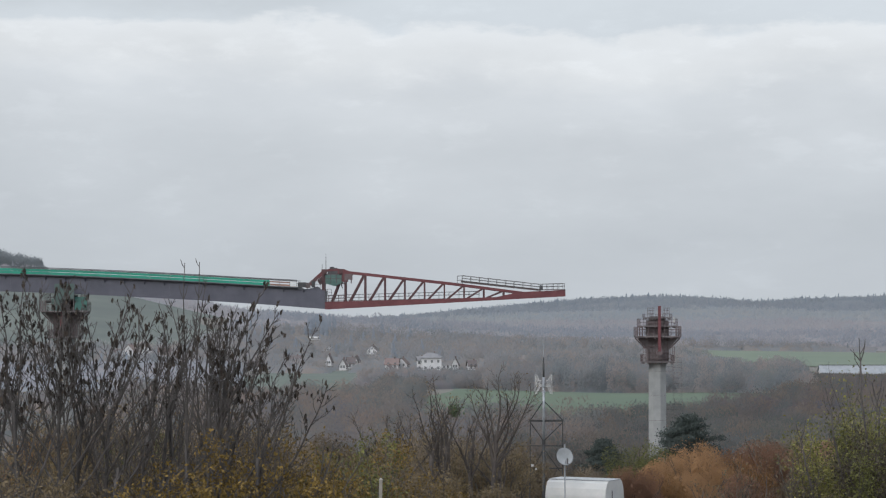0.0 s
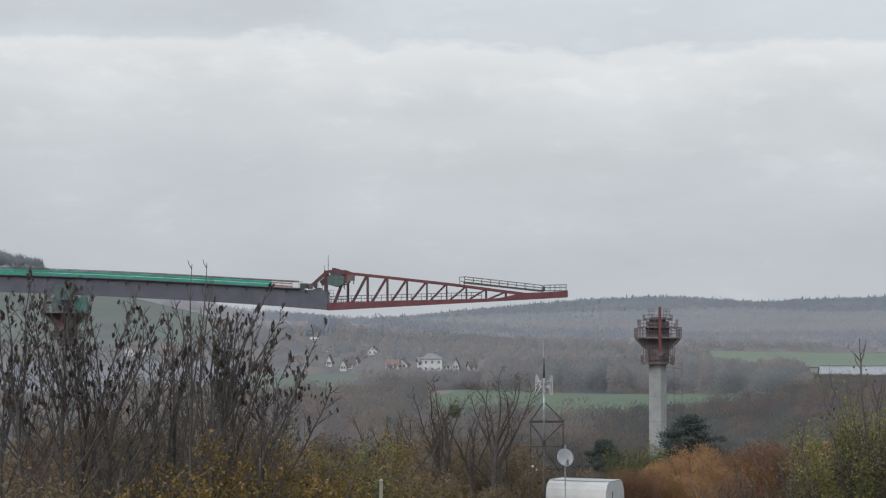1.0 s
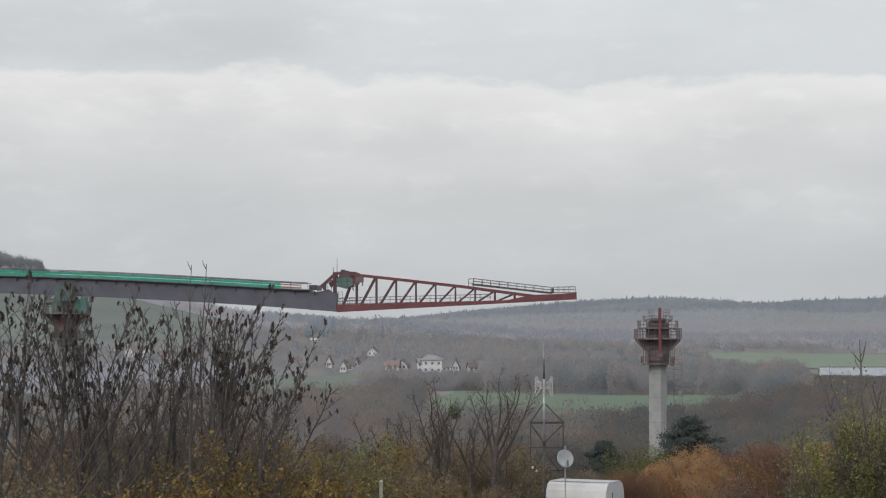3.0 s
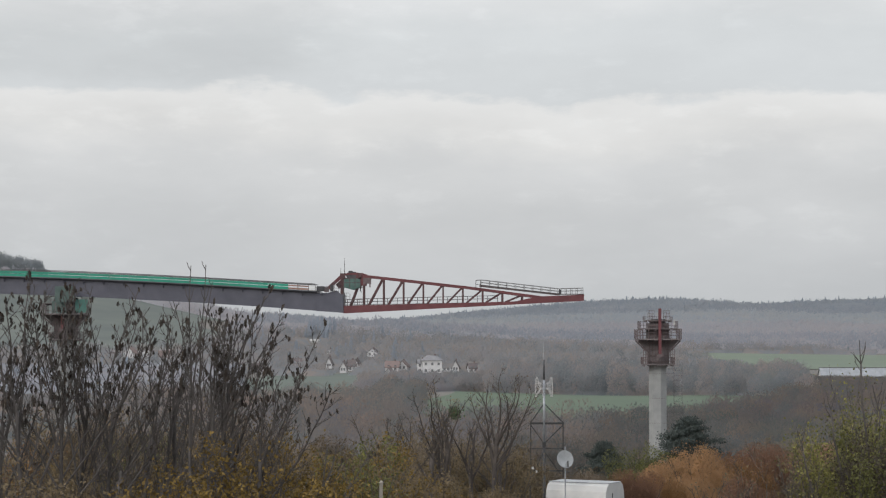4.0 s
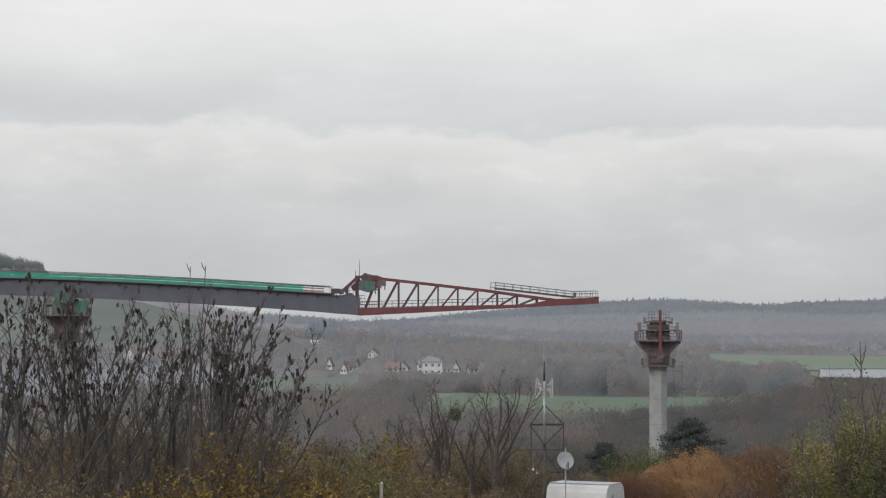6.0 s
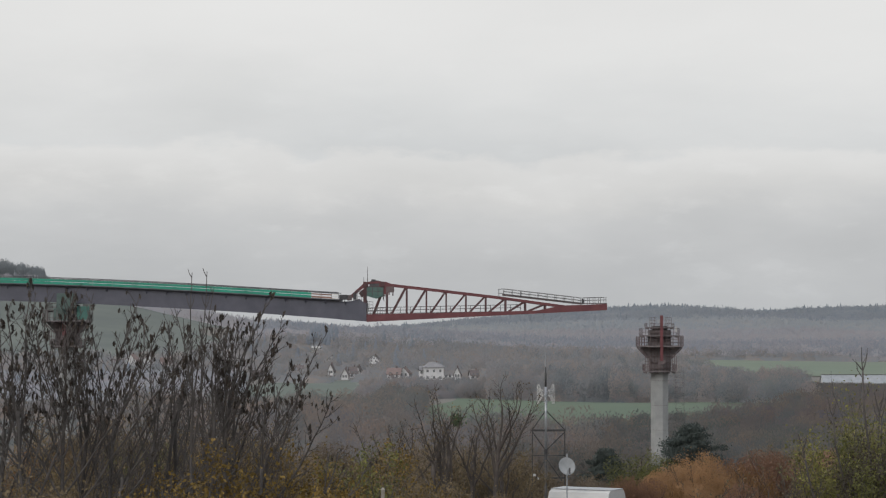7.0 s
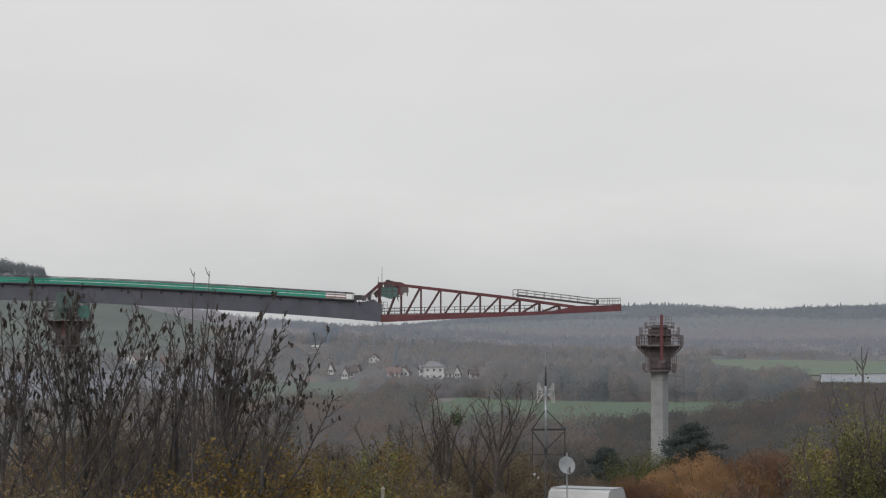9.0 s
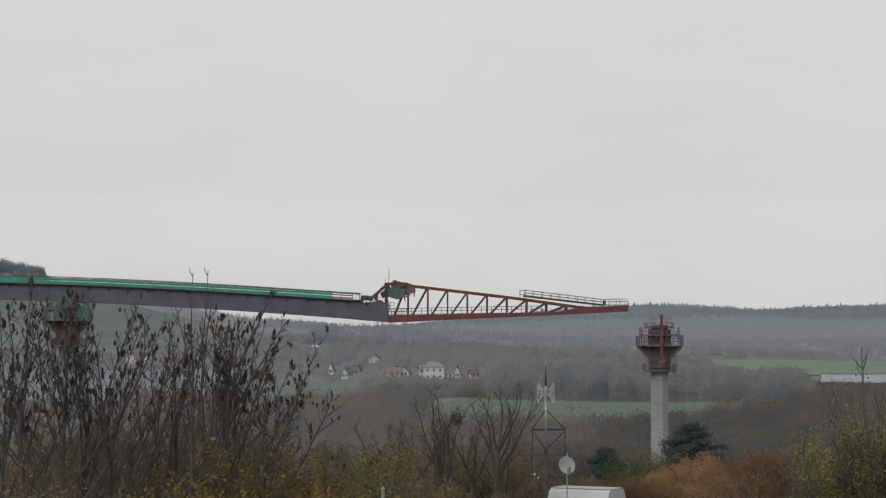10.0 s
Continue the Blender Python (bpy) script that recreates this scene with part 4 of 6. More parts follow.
    lad.bar((-1.6, 0, 4.9), (-2.4, 0, 4.3), 0.06).bar((-1.6, 0, 4.1), (-2.4, 0, 3.6), 0.06)
    part("root_ladder", lad, M_RAIL, br)
    part("control_cabinet", Shape().box(-2.3, -1.75, 0.0, 0.5, 3.3, 4.35, 0.04), M_DARK, br)
    part("oil_tank", Shape().box(-3.15, -2.5, 0.1, 0.9, 3.2, 4.0, 0.05), M_RUST, br)
    part("gusset_plate", Shape().add([(x, y, z) for y in (0.15, 0.23) for x, z in ((-1.4, 4.4), (-0.3, 5.4), (-0.3, 4.3), (-0.9, 3.6))],
                                     [(0, 1, 2, 3), (7, 6, 5, 4), (0, 4, 5, 1), (1, 5, 6, 2), (2, 6, 7, 3), (3, 7, 4, 0)]), M_STRUT, br)
    hose = [(-2.0, -0.05, 4.3), (-1.5, -0.1, 4.7), (-0.9, -0.1, 4.5), (-0.2, -0.1, 3.6), (0.1, -0.1, 2.6), (0.2, 0.0, 1.4)]
    part("hydraulic_hose", Shape().tube(hose, [0.05] * 6, 6), M_DARK, br)
    part("service_rail", Shape().bar((-0.3, -0.1, 3.0), (0.9, -0.1, 3.0), 0.06).bar((0.9, -0.1, 2.1), (0.9, -0.1, 3.0), 0.06).bar((0.3, -0.1, 2.1), (0.3, -0.1, 3.0), 0.06).bar((-0.3, -0.1, 2.5), (0.9, -0.1, 2.5), 0.05), M_RAIL, br)
    return br


bridge = build_bridge()


# ---- piers ----
def platform(pier, z, half, inner, rail, plank=True, posts=6):
    """A scaffold platform round the pier head with its guard rail."""
    for y0, y1 in ((-half, -inner), (inner, half)):
        part("platform", Shape().box(-half, half, y0, y1, z - 0.18, z, 0.03), M_PLANK if plank else M_RUST, pier)
    for x0, x1 in ((-half, -inner), (inner, half)):
        part("platform", Shape().box(x0, x1, -inner + 0.01, inner - 0.01, z - 0.18, z, 0.03), M_PLANK if plank else M_RUST, pier)
    for x in np.linspace(-half + 0.2, half - 0.2, 6):
        part("joist", Shape().box(x - 0.07, x + 0.07, -half + 0.1, half - 0.1, z - 0.38, z - 0.19), M_RUST, pier)
    for side in (-1, 1):
        rl = Shape()
        for x in np.linspace(-half, half, posts):
            rl.bar((x, side * half, z), (x, side * half, z + rail), 0.055)
            rl.bar((side * half, x, z), (side * half, x, z + rail), 0.055)
        for h in np.arange(0.5, rail + 0.01, 0.55):
            rl.bar((-half, side * half, z + h), (half, side * half, z + h), 0.05)
            rl.bar((side * half, -half, z + h), (side * half, half, z + h), 0.05)
        part("guard_rail", rl, M_RUST, pier)


def build_pier(x, lift, top_level, label):
    y = 371.6
    g = float(terrain(x, y)) - 1.0
    pr = thing("bridge_pier", label, "bridge pier", pose(x, y, 0))
    shaft = Shape().lathe([(1.52, g), (1.5, 22.1 + lift)], 8, turn=0.32)
    part("shaft", shaft, M_CONCRETE, pr, "pale concrete shaft with bevelled corners")
    for z in np.arange(g + 4, 22 + lift, 4.0):
        part("pour_joint", Shape().lathe([(1.525, z), (1.525, z + 0.03)], 8, turn=0.32), M_PLANK, pr)
    L = lift
    head = Shape().prism([(-1.72, 22.1 + L), (1.72, 22.1 + L), (1.78, 24.4 + L), (3.2, 25.95 + L), (3.2, 26.15 + L), (1.8, 26.2 + L), (1.7, 28.9 + L), (-1.7, 28.9 + L), (-1.8, 26.2 + L), (-3.2, 26.15 + L), (-3.2, 25.95 + L), (-1.78, 24.4 + L)], -1.6, 1.6)
    part("pier_head", head, M_PLANK, pr, "shuttered pier head, dull brown")
    ribs = Shape()
    for xx in np.linspace(-1.5, 1.5, 7):
        ribs.box(xx - 0.06, xx + 0.06, -1.74, -1.61, 22.2 + L, 26.1 + L).box(xx - 0.06, xx + 0.06, -1.74, -1.61, 26.3 + L, 28.8 + L)
    for zz in (22.6, 23.6, 24.6, 25.5, 27.0, 28.4):
        ribs.box(-1.75, 1.75, -1.86, -1.745, zz + L, zz + 0.14 + L)
    part("formwork_ribs", ribs, M_RUST, pr)
    for sx in (-1, 1):
        for yy in (-2.6, 2.6):
            part("bracket_strut", Shape().bar((sx * 1.8, yy * 0.7, 24.3 + L), (sx * 3.4, yy, 26.0 + L), 0.2), M_RUST, pr)
    platform(pr, 22.25 + L, 2.52, 1.75, 1.1, posts=8)
    platform(pr, 26.35 + L, 3.52, 1.85, 1.5, posts=9)
    platform(pr, 28.05 + L, 3.02, 1.75, 1.15, posts=7)
    for sx in (-1, 1):
        c = Shape()
        for xx in (1.85, 2.2, 2.52):
            c.bar((sx * xx, -2.52, 22.3 + L), (sx * xx, -2.52, 24.75 + L), 0.09)
        for zz in (23.0, 23.8, 24.6):
            c.bar((sx * 1.85, -2.52, zz + L), (sx * 2.52, -2.52, zz + L), 0.06)
        part("end_cage", c, M_RUST, pr)
        c = Shape()
        for xx in (2.75, 3.15, 3.5):
            c.bar((sx * xx, -3.55, 26.3 + L), (sx * xx, -3.55, 28.0 + L), 0.13)
        c.bar((sx * 2.75, -3.55, 27.95 + L), (sx * 3.5, -3.55, 27.95 + L), 0.1)
        part("end_cage", c, M_RUST, pr)
    part("climbing_column", Shape().box(-0.23, 0.23, -4.05, -3.6, 23.9 + L, (31.25 if top_level else 31.1) + L, 0.04), M_RED, pr, "red painted steel column")
    part("column_shoe", Shape().box(-0.5, 0.5, -4.0, -3.2, 23.4 + L, 23.95 + L, 0.05).bar((0, -3.6, 23.9 + L), (0, -1.7, 23.9 + L), 0.3), M_RUST, pr)
    if top_level:
        platform(pr, 29.4, 2.2, 0.3, 0.6, posts=5)
        part("site_lamp", Shape().box(2.3, 2.58, -3.0, -2.75, 28.55, 29.45, 0.04), M_SHEET, pr, "small white site lamp box")
        part("saddle", Shape().box(-1.2, 1.2, -1.2, 1.2, 28.9, 29.55, 0.08), M_DARK, pr)
        for sx in (-1, 1):
            c = Shape()
            for xx in np.linspace(0.75, 1.75, 5):
                c.bar((sx * xx, -2.2, 29.4), (sx * xx, -2.2, 30.95), 0.055)
            for zz in (30.0, 30.5, 30.93):
                c.bar((sx * 0.75, -2.2, zz), (sx * 1.75, -2.2, zz), 0.05)
            part("top_cage", c, M_RUST, pr)
    else:
        top = JOINT[2] + soffit(x - JOINT[0]) - 0.1
        part("launch_bearing", Shape().box(-1.3, 1.3, -1.5, 1.5, 28.9 + L, top - 0.5, 0.1).box(-1.0, 1.0, -1.2, 1.2, top - 0.5, top, 0.06), M_DARK, pr)
        part("screen_sheet", Shape().box(-0.8, 2.35, -6.3, -6.24, 32.3, 34.8, 0.02), M_VEIL, pr, "grey-green translucent sheeting")
        part("screen_sheet", Shape().box(2.3, 4.3, -5.4, -5.34, 30.6, 32.7, 0.02), M_SCREEN, pr, "dark green sheeting")
        part("screen_sheet", Shape().box(-1.5, 0.8, -5.0, -4.94, 30.4, 32.4, 0.02), M_VEIL, pr)
        part("screen_frame", Shape().box(-0.8, -0.7, -6.24, -6.14, 30.4, 34.8).box(2.2, 2.3, -6.24, -6.14, 30.4, 34.8).box(4.2, 4.3, -5.34, -5.24, 30.4, 32.7).box(-1.6, 4.5, -6.4, -3.9, 30.3, 30.44), M_PLANK, pr)
    # stair tower
    st = Shape()
    top = 22.9 + L
    for xx in (2.6, 3.9):
        for yy in (-1.0, 0.6):
            st.bar((xx, yy, g), (xx, yy, top), 0.03)
    for k, z in enumerate(np.arange(g + 1, top + 0.01, 0.85)):
        for yy in (-1.0, 0.6):
            st.bar((2.6, yy, z), (3.9, yy, z), 0.02)
        if k % 2:
            st.bar((2.6, -1.0, z), (3.9, -1.0, z + 0.85), 0.018)
        st.bar((2.6, -1, z), (2.6, 0.6, z), 0.02).bar((3.9, -1, z), (3.9, 0.6, z), 0.02)
    part("stair_tower", st, M_RAIL, pr, "thin grey scaffold stair tower")
    for z in np.arange(g + 6, top, 7.0):
        for yy, h in ((0.0, 0.0), (-0.8, 0.8)):
            part("tower_tie", Shape().bar((1.4, yy, z + h), (2.6, yy, z + h), 0.038), M_RAIL, pr)


build_pier(34.97, 0.0, True, "free-standing concrete bridge pier with scaffolded head awaiting the girder")
build_pier(-61.4, 4.1, False, "concrete bridge pier carrying the girder, with green sheeting")



# ---- village, barn ----
def build_house(x, y, w, d, eave, ridge, turn, roof, floors=2, hip=0.0, windows=3, name="house", label="white rendered house with brown tiled roof"):
    z = float(terrain(x, y)) - 0.4
    ho = thing(name, label, "house", pose(x, y, z, 0, 0, turn), "houses of the village")
    a, b = w / 2, d / 2
    gable = Shape().add([(-a, -b, 0), (a, -b, 0), (a, b, 0), (-a, b, 0), (-a, -b, eave), (a, -b, eave), (a, b, eave), (-a, b, eave), (-a + hip, 0, ridge - 0.1), (a - hip, 0, ridge - 0.1)],
                        [(0, 1, 5, 4), (1, 2, 6, 5), (2, 3, 7, 6), (3, 0, 4, 7), (4, 8, 7), (5, 6, 9), (3, 2, 1, 0)])
    part("wall", gable, M_WHITE, ho)
    o = 0.5
    rf = Shape()
    for s in (-1, 1):
        drop = eave - o * (ridge - eave) / b
        p = [(-a - o, s * (b + o), drop), (a + o, s * (b + o), drop), (a + o * (hip == 0) - hip, 0, ridge), (-a - o * (hip == 0) + hip, 0, ridge)]
        rf.add(p + [(q[0], q[1], q[2] + 0.22) for q in p], [(0, 1, 2, 3), (7, 6, 5, 4), (0, 4, 5, 1), (1, 5, 6, 2), (2, 6, 7, 3), (3, 7, 4, 0)])
    if hip:
        for s in (-1, 1):
            p = [(s * (a + o), -b - o, drop), (s * (a + o), b + o, drop), (s * (a - hip), 0, ridge)]
            rf.add(p + [(q[0], q[1], q[2] + 0.22) for q in p], [(0, 1, 2), (5, 4, 3), (0, 3, 4, 1), (1, 4, 5, 2), (2, 5, 3, 0)])
    rp = part("roof", rf, roof, ho)
    part("chimney", Shape().box(a * 0.3, a * 0.3 + 0.6, -0.3, 0.3, ridge - 0.5, ridge + 0.9), M_TILERED, rp)
    for fl in range(floors):
        for k in range(windows):
            wx = -a + w * (k + 0.5) / windows
            wz = 0.9 + fl * eave / floors
            win = part("window", Shape().box(wx - 0.6, wx + 0.6, -b - 0.05, -b + 0.02, wz, wz + 1.4), M_PANE, ho)
    for k in range(2 if w > 6 else 0):
        part("window", Shape().box(-a - 0.05, -a + 0.02, -b * 0.4 + k * b * 0.8 - 0.5, -b * 0.4 + k * b * 0.8 + 0.5, eave * 0.55, eave * 0.55 + 1.3), M_PANE, ho)
        part("window", Shape().box(a - 0.02, a + 0.05, -b * 0.4 + k * b * 0.8 - 0.5, -b * 0.4 + k * b * 0.8 + 0.5, eave * 0.55, eave * 0.55 + 1.3), M_PANE, ho)
    return ho


for x, y, w, d, eave, ridge, turn, roof, floors, hip, nm, lab in HOUSES:
    build_house(x, y, w, d, eave, ridge, turn, roof, floors, hip, 3 if w > 9 else 2, nm, lab)



def build_barn():
    x, y, w, d, eave, ridge = 208.0, 1100.0, 52.0, 15.0, 2.2, 6.0
    z = float(terrain(x, y)) - 0.4
    bn = thing("barn", "long white farm shed with pale sheet roof", "barn", pose(x, y, z, 0, 0, -3))
    a, b = w / 2, d / 2
    part("wall", Shape().prism([(-b, -2.0), (b, -2.0), (b, eave), (0, ridge - 0.1), (-b, eave)], -a, a).add([], []), M_WHITE, bn).matrix_basis = pose(0, 0, 0, 0, 0, 90)
    for s in (-1, 1):
        part("roof", Shape().add([(q, s * yy, zz + h) for h in (0, 0.15) for q, yy, zz in ((-a - 0.5, b + 0.6, eave - 0.2), (a + 0.5, b + 0.6, eave - 0.2), (a + 0.5, 0, ridge), (-a - 0.5, 0, ridge))],
                                 [(0, 1, 2, 3), (7, 6, 5, 4), (0, 4, 5, 1), (1, 5, 6, 2), (2, 6, 7, 3), (3, 7, 4, 0)]), M_ZINC, bn, "pale corrugated sheet roof")
    part("ridge_cap", Shape().box(-a - 0.5, a + 0.5, -0.5, 0.5, ridge + 0.05, ridge + 0.25), M_RAIL, bn)


build_barn()


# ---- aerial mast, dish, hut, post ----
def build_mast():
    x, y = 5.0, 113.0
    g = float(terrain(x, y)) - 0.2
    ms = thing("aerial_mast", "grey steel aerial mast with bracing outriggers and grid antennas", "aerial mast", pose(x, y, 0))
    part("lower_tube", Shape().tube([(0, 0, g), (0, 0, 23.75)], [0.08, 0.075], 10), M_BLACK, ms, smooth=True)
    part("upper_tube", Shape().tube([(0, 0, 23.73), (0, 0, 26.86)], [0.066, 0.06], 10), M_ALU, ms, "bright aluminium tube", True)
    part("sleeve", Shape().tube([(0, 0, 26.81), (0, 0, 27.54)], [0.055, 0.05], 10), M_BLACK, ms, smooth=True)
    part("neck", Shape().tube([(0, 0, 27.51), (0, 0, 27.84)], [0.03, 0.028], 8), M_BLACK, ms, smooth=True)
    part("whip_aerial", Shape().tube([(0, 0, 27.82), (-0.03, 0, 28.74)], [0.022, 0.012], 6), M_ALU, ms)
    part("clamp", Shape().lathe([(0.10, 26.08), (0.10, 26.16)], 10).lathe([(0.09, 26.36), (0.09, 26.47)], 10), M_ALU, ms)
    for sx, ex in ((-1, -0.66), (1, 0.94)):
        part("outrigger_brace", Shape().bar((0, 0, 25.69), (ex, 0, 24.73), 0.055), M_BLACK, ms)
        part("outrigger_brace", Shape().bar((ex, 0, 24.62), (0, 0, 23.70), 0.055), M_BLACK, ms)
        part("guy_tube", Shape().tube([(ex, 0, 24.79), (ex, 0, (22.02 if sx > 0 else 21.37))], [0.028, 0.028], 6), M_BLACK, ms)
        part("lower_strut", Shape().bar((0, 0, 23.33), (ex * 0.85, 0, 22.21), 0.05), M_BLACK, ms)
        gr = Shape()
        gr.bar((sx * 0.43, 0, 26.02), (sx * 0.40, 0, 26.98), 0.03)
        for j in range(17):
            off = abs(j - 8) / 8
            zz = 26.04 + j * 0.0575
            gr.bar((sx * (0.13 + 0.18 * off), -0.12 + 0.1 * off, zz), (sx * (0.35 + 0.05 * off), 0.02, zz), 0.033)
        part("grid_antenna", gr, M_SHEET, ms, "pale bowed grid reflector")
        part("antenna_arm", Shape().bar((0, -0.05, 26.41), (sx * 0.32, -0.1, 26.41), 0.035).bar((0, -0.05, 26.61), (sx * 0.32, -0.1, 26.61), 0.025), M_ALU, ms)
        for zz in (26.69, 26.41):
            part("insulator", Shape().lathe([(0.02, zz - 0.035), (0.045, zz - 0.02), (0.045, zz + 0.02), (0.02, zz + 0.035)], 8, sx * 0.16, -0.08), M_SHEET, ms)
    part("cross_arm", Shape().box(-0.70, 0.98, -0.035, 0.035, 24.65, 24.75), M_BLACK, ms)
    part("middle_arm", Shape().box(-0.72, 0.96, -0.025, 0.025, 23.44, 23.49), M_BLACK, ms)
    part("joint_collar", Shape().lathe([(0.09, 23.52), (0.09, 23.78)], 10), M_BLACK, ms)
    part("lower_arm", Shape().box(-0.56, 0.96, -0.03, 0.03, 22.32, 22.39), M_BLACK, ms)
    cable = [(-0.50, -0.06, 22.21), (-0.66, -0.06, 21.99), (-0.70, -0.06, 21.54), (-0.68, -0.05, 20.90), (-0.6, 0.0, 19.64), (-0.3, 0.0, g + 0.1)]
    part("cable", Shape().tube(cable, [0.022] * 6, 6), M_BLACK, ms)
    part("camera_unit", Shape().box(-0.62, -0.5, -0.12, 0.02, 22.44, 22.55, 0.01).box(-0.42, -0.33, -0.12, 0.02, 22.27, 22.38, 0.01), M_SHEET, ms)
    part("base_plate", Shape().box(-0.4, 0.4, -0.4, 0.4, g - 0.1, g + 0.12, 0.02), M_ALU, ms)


def build_dish():
    x, y = 6.03, 112.6
    g = float(terrain(x, y)) - 0.2
    z = 22.97
    ds = thing("satellite_dish", "pale grey satellite dish on a steel tube", "satellite dish", pose(x, y, 0))
    part("tube", Shape().tube([(0, 0.14, g), (0, 0.14, z + 0.6)], [0.035, 0.035], 8), M_ALU, ds)
    bowl = Shape()
    rings = [(0.02, 0.10), (0.15, 0.09), (0.28, 0.06), (0.38, 0.02), (0.43, 0.0), (0.435, 0.02), (0.38, 0.045), (0.15, 0.12), (0.02, 0.13)]
    n = 24
    vs = [(r * math.cos(2 * math.pi * j / n), h, r * 1.06 * math.sin(2 * math.pi * j / n)) for r, h in rings for j in range(n)]
    fs = [(i * n + j, (i + 1) * n + j, (i + 1) * n + (j + 1) % n, i * n + (j + 1) % n) for i in range(len(rings) - 1) for j in range(n)]
    bowl.add(vs, fs + [tuple(range(n)), tuple((len(rings) - 1) * n + j for j in range(n - 1, -1, -1))])
    bo = part("reflector", bowl, M_DISH, ds, "pale grey round reflector", True)
    bo.matrix_basis = pose(0, -0.08, z, -20, 0, 18)
    part("feed_arm", Shape().bar((0.0, -0.05, z - 0.42), (0.03, -0.5, z - 0.12), 0.03), M_ALU, ds)
    part("feed_horn", Shape().box(0.06, 0.14, -0.56, -0.46, z - 0.36, z - 0.06, 0.02), M_RAIL, ds)
    part("mount", Shape().box(-0.06, 0.06, 0.06, 0.2, z - 0.12, z + 0.1, 0.02), M_ALU, ds)


def build_hut():
    """A small cabin whose white sheet roof is arched at the long edges."""
    x, y, top = 7.12, 114.5, 21.72
    g = float(terrain(x, y)) - 0.3
    hu = thing("site_hut", "small cabin with rounded white sheet metal top", "hut", pose(x, y, 0, 0, 0, -27))
    w, d = 1.62, 1.2
    prof = [(-d, top - 1.05), (-d * 0.99, top - 0.75), (-d * 0.93, top - 0.4), (-d * 0.8, top - 0.13), (-d * 0.62, top - 0.02), (d * 0.62, top - 0.02), (d * 0.8, top - 0.13), (d * 0.93, top - 0.4), (d * 0.99, top - 0.75), (d, top - 1.05)]
    n = len(prof)
    sh = Shape().add([(xx, yy, zz) for xx in (-w, w) for yy, zz in prof], [(i, (i + 1) % n, n + (i + 1) % n, n + i) for i in range(n)] + [tuple(range(n - 1, -1, -1)), tuple(range(n, 2 * n))])
    part("hood", sh, M_SHEET, hu, "white sheet metal hood")
    part("top_seam", Shape().box(-w - 0.02, w + 0.02, -d * 0.64, d * 0.64, top - 0.015, top + 0.02, 0.01), M_ALU, hu)
    part("lower_trim", Shape().box(-w - 0.03, w + 0.03, -d - 0.03, d + 0.03, top - 1.12, top - 1.055, 0.01), M_BLACK, hu)
    part("body", Shape().box(-w + 0.05, w - 0.05, -d + 0.05, d - 0.05, g, top - 1.125, 0.02), M_ALU, hu)
    part("end_strip", Shape().box(w, w + 0.02, -d * 0.3, -d * 0.26, top - 1.05, top - 0.5), M_BLACK, hu)


def build_post():
    x, y = -1.76, 55.0
    g = float(terrain(x, y)) - 0.3
    po = thing("fence_post", "pale concrete fence post among ochre shrubs", "post", pose(x, y, 0, 0, 0.6, 0))
    part("post_body", Shape().box(-0.04, 0.04, -0.04, 0.04, g, 26.0, 0.01), M_POST, po)
    part("post_cap", Shape().add([(-0.05, -0.05, 26.0), (0.05, -0.05, 26.0), (0.05, 0.05, 26.0), (-0.05, 0.05, 26.0), (-0.015, 0, 26.05), (0.015, 0, 26.05)],
                                 [(0, 1, 5, 4), (2, 3, 4, 5), (1, 2, 5), (3, 0, 4), (3, 2, 1, 0)]), M_POST, po)


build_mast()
build_dish()
build_hut()
build_post()



